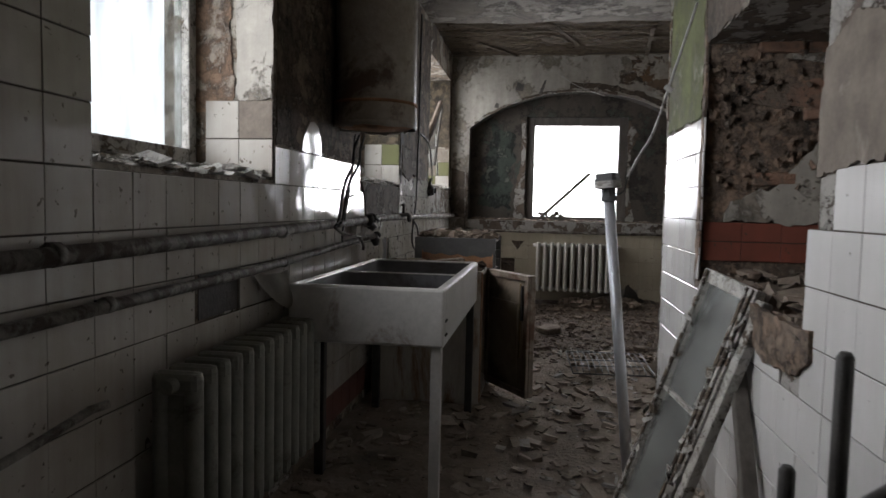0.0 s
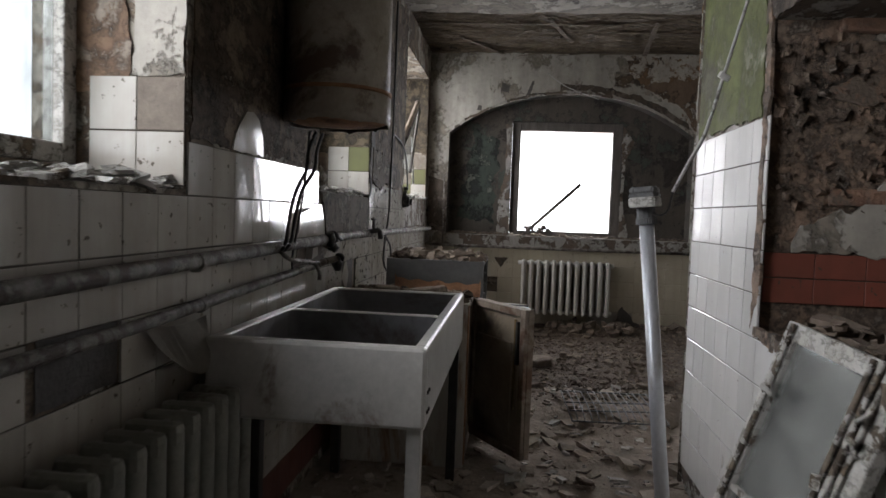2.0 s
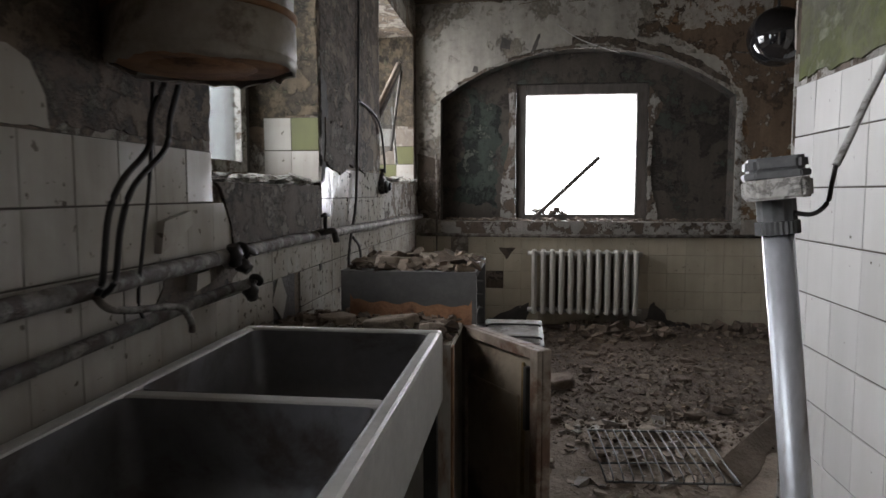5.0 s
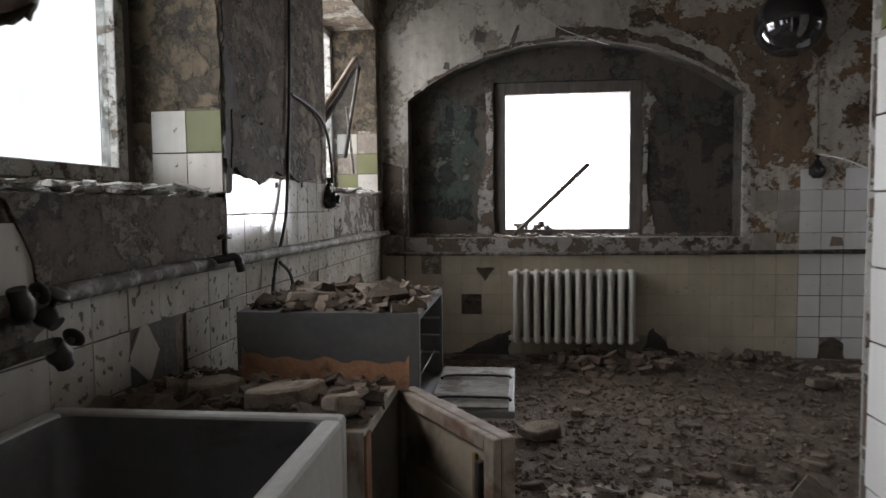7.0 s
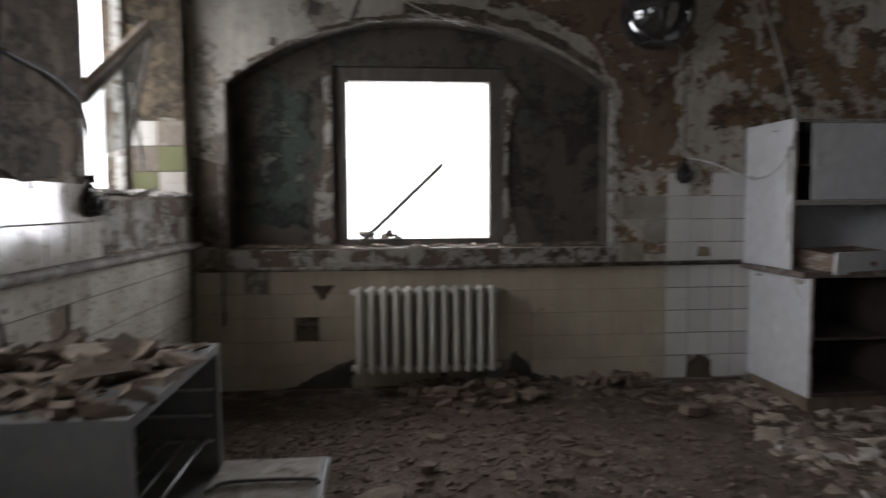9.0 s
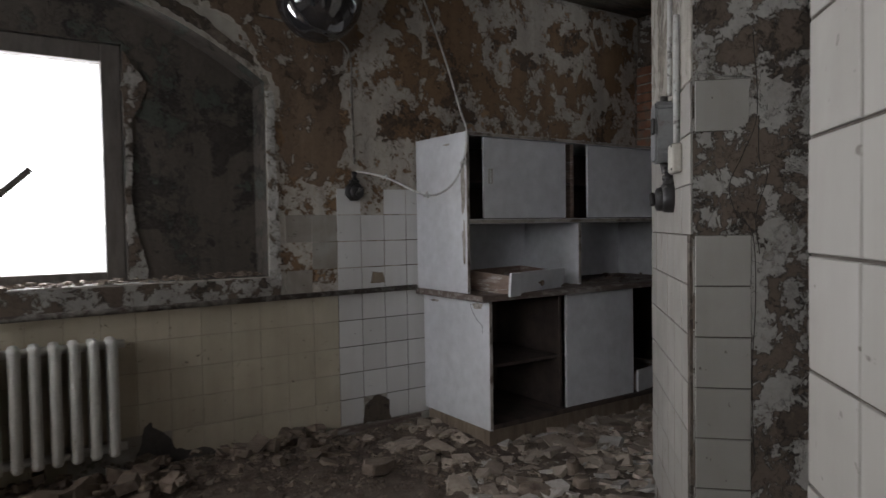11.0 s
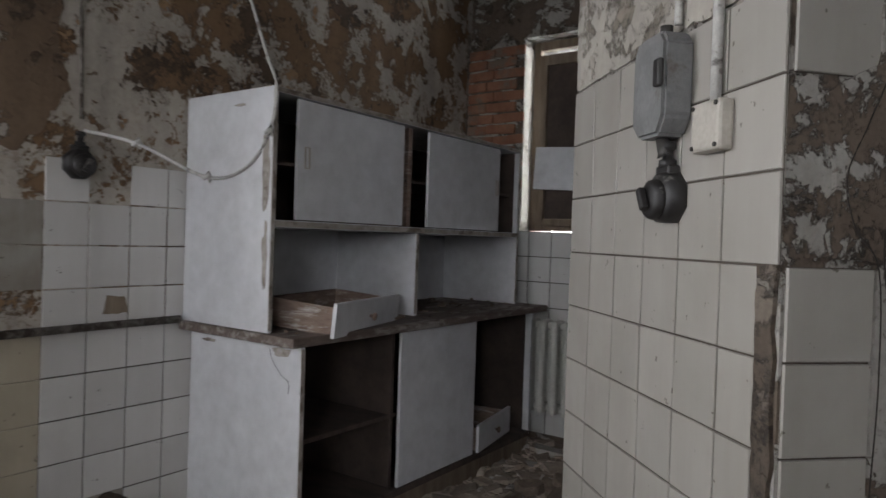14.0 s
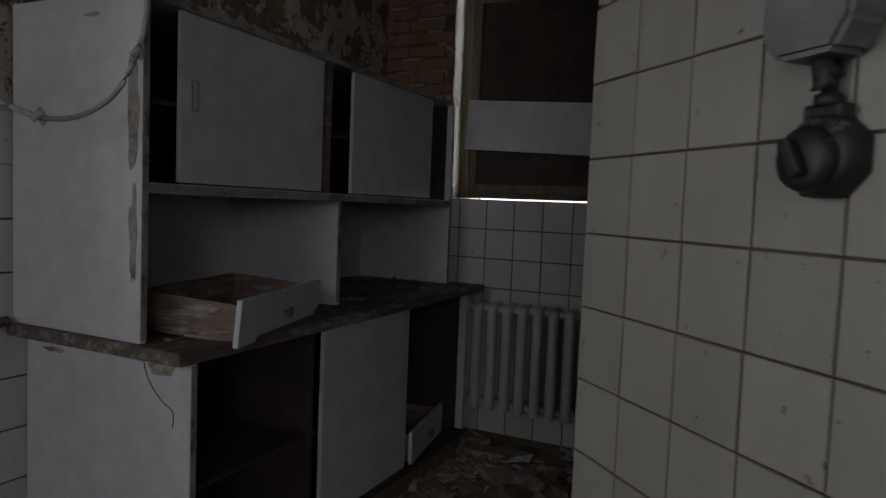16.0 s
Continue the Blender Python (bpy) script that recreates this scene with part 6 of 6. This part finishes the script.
def broken_sash():
    """A sash torn half out of the window, hanging askew with its pane."""
    ob = thing("broken_sash", "splintered dark window sash hanging askew with a pale pane", "window sash", pose(0, 0, 0))
    low, high, foot, heel = Vector((-1.03, 6.73, 1.915)), Vector((-1.03, 7.583, 2.409)), Vector((-1.03, 7.172, 1.727)), Vector((-1.03, 6.85, 1.67))
    bm = bmesh.new()
    f = bm.faces.new([bm.verts.new(v) for v in (low, high, foot, heel)])
    bmesh.ops.solidify(bm, geom=[f], thickness=0.004)
    part("pane", bm, M_frost, ob).visible_shadow = False
    out = Vector((0.02, 0, 0))
    for s, r0, r1, ma in ((0.0, 0.028, 0.022, M_dkframe), (0.05, 0.02, 0.026, M_oldwood)):
        up = Vector((0, -0.3, 1)).normalized() * s
        part("rail", tubed([low + up - out * 0.5, (low + high) * 0.5 + up * 1.1, high + up * 0.8 + Vector((0, 0.01, 0.02))], [r0, 0.024, r1], 5), ma, ob)
    part("stile", tubed([high + out, (high + foot) * 0.5 + Vector((0.01, 0.015, 0)), foot + out * 0.5], [0.014, 0.012, 0.015], 5), M_dkframe, ob)
    part("lath", tubed([foot + Vector((0.01, 0.22, -0.1)), foot + Vector((0, 0.1, 0.35))], [0.012, 0.01], 5), M_oldpaint, ob)
    return ob


broken_sash()


def wire_rack():
    ob = thing("wire_rack", "galvanised wire rack lying on the rubble", "rack", pose(0.43, 5.06, 0.035, 0, 0, 4))
    w, d = 0.62, 0.55
    part("rim", tubed([(0, 0, 0), (w, 0, 0), (w, d, 0.05), (0, d, 0.05), (0, 0, 0)], 0.006, 6), M_wire, ob)
    for k in range(13):
        x = 0.03 + k * (w - 0.06) / 12
        part("bar", tubed(curve_pts([(x, 0, 0.0), (x, 0.01, 0.03), (x + 0.01, d * 0.5, 0.05), (x + 0.015, d, 0.055)], 3), 0.004, 6), M_wire, ob)
    for y in (0.18, 0.38):
        part("cross_bar", tubed([(0, y, 0.016), (w, y, 0.03)], 0.005, 6), M_wire, ob)


wire_rack()


def pipe_frame():
    ob = thing("iron_frame", "dark iron tube frame standing by the wall", "frame", pose(0, 0, 0))
    for x, y, h in ((0.75, 1.33, 1.02), (0.68, 1.4, 0.76), (0.86, 1.12, 1.22)):
        part("post", tubed([(x, y, 0.0), (x, y, h - 0.01), (x, y, h)], [0.017, 0.017, 0.01], 10), M_iron, ob)
    part("brace", tubed([(0.75, 1.33, 0.68), (0.86, 1.12, 0.92)], 0.013, 8), M_iron, ob)
    part("rail", tubed([(0.68, 1.4, 0.3), (0.86, 1.12, 0.3)], 0.013, 8), M_iron, ob)


pipe_frame()


def chip(label, place, size, turn, seed, material=None):
    """One larger lump of plaster or brick."""
    rng = random.Random(seed)
    bm = bmesh.new()
    n = 7
    sx, sy, sz = size
    ring = [(sx / 2 * math.cos(2 * math.pi * k / n) * rng.uniform(0.75, 1.15), sy / 2 * math.sin(2 * math.pi * k / n) * rng.uniform(0.75, 1.15)) for k in range(n)]
    lo = [bm.verts.new((x, y, rng.uniform(0, 0.15) * sz)) for x, y in ring]
    hi = [bm.verts.new((x * 0.93, y * 0.93, sz * rng.uniform(0.8, 1.1))) for x, y in ring]
    bm.faces.new(lo)
    bm.faces.new(hi)
    for k in range(n):
        bm.faces.new((lo[k], lo[(k + 1) % n], hi[(k + 1) % n], hi[k]))
    bmesh.ops.bevel(bm, geom=list(bm.edges), offset=sz * 0.12, segments=1, affect="EDGES")
    ob = part("plaster_slab", bm, material or M_rubble)
    ob.matrix_world = pose(*place, *turn)
    return tagged(ob, label, "rubble", "fallen plaster slabs")


chip("pale slab of fallen plaster on the rubble", (0.27, 6.5, 0.07), (0.3, 0.2, 0.07), (5, -4, 10), 1)
chip("pale slab of fallen plaster on the rubble", (2.2, 7.5, 0.12), (0.25, 0.17, 0.06), (4, 6, 30), 2)
chip("pale rounded lump of plaster on the floor", (0.73, 5.72, 0.0), (0.2, 0.14, 0.08), (0, 8, 60), 3, M_rubble_l)
for k, (place, size, turn) in enumerate((((-0.46, 4.36, 0.885), (0.24, 0.12, 0.05), (4, -5, 12)), ((-0.3, 4.33, 0.88), (0.16, 0.09, 0.04), (-6, 8, 70)), ((-0.7, 4.45, 0.88), (0.17, 0.12, 0.04), (6, 3, 40)),
                                     ((-0.55, 4.92, 1.058), (0.22, 0.11, 0.045), (-8, 6, 30)), ((-0.62, 5.12, 1.06), (0.18, 0.13, 0.04), (5, -7, 80)), ((-0.42, 5.25, 1.058), (0.16, 0.1, 0.03), (4, 4, 10)))):
    chip("thick slab of fallen plaster on the sheet metal", place, size, turn, 300 + k, M_rubble_l)
rs = random.Random(77)
for k in range(48):
    x, y = rs.uniform(-0.1, 2.7), rs.uniform(2.2, 8.0)
    if x > 0.8 and y < 4.5 or (x < 0.15 and 4.1 < y < 5.8):
        x, y = rs.uniform(0.2, 2.6), rs.uniform(5.8, 8.0)
    chip("greyish slab of fallen plaster in the rubble", (x, y, floor_height(x, y) + 0.0), (rs.uniform(0.06, 0.17), rs.uniform(0.05, 0.12), rs.uniform(0.02, 0.05)), (rs.gauss(0, 8), rs.gauss(0, 8), rs.uniform(0, 360)), 100 + k)
for k in range(14):
    x, y = rs.uniform(2.7, 4.6), rs.uniform(6.75, 7.35)
    chip("pale slab of fallen plaster before the cabinet", (x, y, floor_height(x, y)), (rs.uniform(0.1, 0.24), rs.uniform(0.08, 0.18), rs.uniform(0.03, 0.08)), (rs.gauss(0, 10), rs.gauss(0, 10), rs.uniform(0, 360)), 200 + k)


def soil_bed():
    """Dark earth and mortar dust spread over the far part of the floor, thinning out towards the walk."""
    bm = bmesh.new()
    nx, ny = 110, 90
    x0, x1, y0, y1 = -0.95, 3.3, 5.2, 8.18
    rows = []
    for j in range(ny + 1):
        row = []
        for i in range(nx + 1):
            x, y = x0 + (x1 - x0) * i / nx, y0 + (y1 - y0) * j / ny
            edge = y - 5.95 + 0.35 * noise.noise(Vector((x * 1.4, 3, y))) + 0.15 * noise.noise(Vector((x * 5, 8, y * 4)))
            lift = max(-0.03, min(0.014, edge * 0.07)) + 0.01 * noise.noise(Vector((x * 17, y * 17, 5))) + 0.006 * noise.noise(Vector((x * 41, y * 41, 2)))
            row.append(bm.verts.new((x, y, floor_height(x, y) + lift)))
        rows.append(row)
    for j in range(ny):
        for i in range(nx):
            bm.faces.new((rows[j][i], rows[j][i + 1], rows[j + 1][i + 1], rows[j + 1][i])).smooth = True
    return tagged(part("soil_bed", bm, M_soil), "dark earth and mortar dust spread over the floor", "earth", kind="stuff")


soil_bed()


def on_floor(x0, x1, y0, y1):
    def place(r):
        x, y = r.uniform(x0, x1), r.uniform(y0, y1)
        return (x, y, floor_height(x, y) + r.uniform(0, 0.012))
    return place


rubble("floor_rubble", "broken plaster and mortar crumbs covering the floor", 2300, on_floor(-0.95, 1.0, 0.9, 5.8), flake_size(0.007, 0.12, 0.3), M_rubble_l, 61)
rubble("floor_rubble", "broken plaster and mortar crumbs covering the floor", 12000, lambda r: (lambda q: (q[0], q[1], q[2] + 0.01))(on_floor(-0.6, 2.95, 5.6, 8.15)(r)), flake_size(0.005, 0.042, 0.55), M_rubble, 62, None, 0.6)
rubble("floor_rubble", "broken pale plaster before the cabinet", 2600, on_floor(2.4, 5.0, 6.2, 8.1), flake_size(0.015, 0.16, 0.3), M_rubble_l, 63)
rubble("plaster_lumps", "large pale lumps of fallen plaster before the cabinet", 260, on_floor(2.5, 5.0, 6.3, 7.6), flake_size(0.03, 0.17, 0.32), M_plaster_bits, 81)
rubble("plaster_flakes", "pale flakes of fallen plaster on the rubble", 240, on_floor(-0.1, 0.95, 2.2, 6.0), flake_size(0.012, 0.11, 0.28), M_plaster_bits, 82)
rubble("wall_foot_rubble", "heap of earth and mortar along the wall", 700, lambda r: (r.uniform(0.4, 2.2), 8.15 - 0.45 * r.random() ** 1.6, 0.1 + 0.13 * r.random() ** 2), flake_size(0.02, 0.12, 0.6), M_rubble, 64)
for y0, y1, z in ((1.47, 2.66, 1.385), (3.96, 5.19, 1.435), (6.62, 8.05, 1.485)):
    rubble("sill_rubble", "flakes of paint and plaster on the window sill", 700, lambda r: (r.uniform(-1.34, -0.995), r.uniform(y0, y1), z + 0.004 + 0.028 * r.random() ** 2), flake_size(0.015, 0.1, 0.18), M_oldpaint, int(y0 * 10))
rubble("niche_sill_rubble", "dust and plaster crumbs on the niche sill", 420, lambda r: (r.uniform(-0.73, 1.86), 8.2 + 0.2 * r.random(), NSILL + 0.003 + 0.02 * r.random() ** 2), flake_size(0.012, 0.06, 0.35), M_rubble, 66)
rubble("window_rubble", "dark lumps of mortar in the window opening", 16, lambda r: (r.uniform(0.1, 0.42), 8.45 + 0.05 * r.random(), 1.19 + 0.035 * r.random()), flake_size(0.03, 0.07, 0.7), M_bare, 67)
rubble("cabinet_rubble", "broken plaster heaped on the metal cabinet", 1000, lambda r: (r.uniform(-0.9, -0.24), r.uniform(4.24, 4.7), 0.866 + 0.035 * r.random() ** 1.8), flake_size(0.005, 0.1, 0.3), M_rubble, 68, None, 0.5)
rubble("oven_rubble", "broken plaster heaped on the grey oven", 800, lambda r: (r.uniform(-0.745, -0.19), r.uniform(4.785, 5.4), 1.054 + 0.022 * r.random() ** 1.6), flake_size(0.005, 0.1, 0.26), M_rubble, 69, None, 0.7)
rubble("worktop_rubble", "paint flakes and crumbs on the worktop", 160, lambda r: (r.uniform(2.95, 4.85), r.uniform(7.5, 8.1), 1.001 + 0.012 * r.random()), flake_size(0.008, 0.05, 0.3), M_rubble, 70)

tagged(part("scrap_board", boxed(4.1, 4.45, 7.75, 7.95, 1.966, 1.985, 0.004, pose(0, 0, 0)), M_oldwood), "dark scrap of board lying on the cabinet", "board")
coat("tile_shard", flat_w, [(4.5, 0.95), (4.6, 1.06), (4.68, 0.95), (4.62, 0.86)], M_tile, west, 0.009, 0.003, 14)


def hanging_sheet():
    """A thin pale plastic guard curling off the wall."""
    bm = bmesh.new()
    n = 12
    rows = []
    for k in range(n + 1):
        a = k / n
        y = 2.4 + 0.34 * a
        z = 0.99 - 0.14 * math.sin(math.pi * a) ** 0.8
        rows.append((bm.verts.new((-0.972 + 0.03 * math.sin(math.pi * a), y, 1.0 - 0.02 * a)), bm.verts.new((-0.95 + 0.08 * math.sin(math.pi * a), y + 0.01, z))))
    for (a, b), (d, e) in zip(rows, rows[1:]):
        bm.faces.new((a, b, e, d)).smooth = True
    bmesh.ops.solidify(bm, geom=bm.faces, thickness=0.002)
    return tagged(part("plastic_guard", bm, M_cream_box), "pale plastic guard curling off the tiled wall", "guard")


hanging_sheet()
rs = random.Random(9)
straw = [((rs.uniform(-0.95, 3.2), rs.uniform(6.72, 8.15), CEIL - 0.004 - 0.03 * rs.random() ** 2), (rs.uniform(0.1, 0.5), 0.006, 0.006), (0, rs.gauss(0, 0.06), rs.gauss(0, 0.35))) for k in range(900)]
reed = tagged(new("ceiling_reed", rubble_mesh("ceiling_reed", straw, M_straw_bits)), "broken reed stalks hanging from the ceiling", "reed", kind="stuff")
rubble("ceiling_clay", "clods of clay clinging to the ceiling", 700, lambda r: (r.uniform(-0.95, 3.2), r.uniform(6.7, 8.15), CEIL - 0.01 * r.random()), flake_size(0.02, 0.1, 0.4), M_straw, 72)

# ---- wall tiles, last ----
tiling(west, face_frame((LX, 0.655, 0.059), (0, 1, 0), (1, 0, 0)), 44, 11, 0.168, 0.163, west_tile, 1)
tiling(north, face_frame((-0.985, FY, 0.165), (1, 0, 0), (0, -1, 0)), 20, 9, 0.165, 0.165, far_tile, 2, 300, 0.0022, 0.003, M_grout_l)
tiling(north, face_frame((2.315, FY, 0.165), (1, 0, 0), (0, -1, 0)), 4, 9, 0.165, 0.165, lambda i, j: far_tile(i + 20, j), 12, 300, 0.005, 0.0055)
tiling(right, face_frame((RX, REND, 0.09), (0, -1, 0), (-1, 0, 0)), 24, 10, 0.165, 0.165, right_tile, 3)
# pier, screen and diagonal wall take the tile with shade in its colour
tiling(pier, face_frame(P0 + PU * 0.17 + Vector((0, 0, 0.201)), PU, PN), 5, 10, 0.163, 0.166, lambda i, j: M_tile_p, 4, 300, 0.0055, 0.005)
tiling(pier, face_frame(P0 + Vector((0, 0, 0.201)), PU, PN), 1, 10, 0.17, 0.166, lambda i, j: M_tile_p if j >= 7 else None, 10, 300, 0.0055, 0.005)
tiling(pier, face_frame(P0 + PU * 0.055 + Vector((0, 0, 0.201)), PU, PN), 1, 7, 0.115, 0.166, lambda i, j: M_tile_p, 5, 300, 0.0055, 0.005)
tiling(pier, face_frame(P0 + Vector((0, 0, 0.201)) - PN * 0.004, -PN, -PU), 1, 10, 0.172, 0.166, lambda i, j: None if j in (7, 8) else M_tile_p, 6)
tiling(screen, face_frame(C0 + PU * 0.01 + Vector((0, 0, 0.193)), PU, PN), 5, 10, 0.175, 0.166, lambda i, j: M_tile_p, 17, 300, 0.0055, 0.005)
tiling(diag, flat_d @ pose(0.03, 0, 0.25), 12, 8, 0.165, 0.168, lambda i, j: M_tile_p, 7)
tiling(east, face_frame((EX, 8.18, 0.14), (0, -1, 0), (-1, 0, 0)), 11, 8, 0.165, 0.165, lambda i, j: M_tile_w, 8, 300, 0.005, 0.005)
tiling(hatch_side, face_frame((RX + 0.012, 3.345, 1.05), (1, 0, 0), (0, -1, 0)), 4, 2, 0.18, 0.095, lambda i, j: M_tile_r, 9)
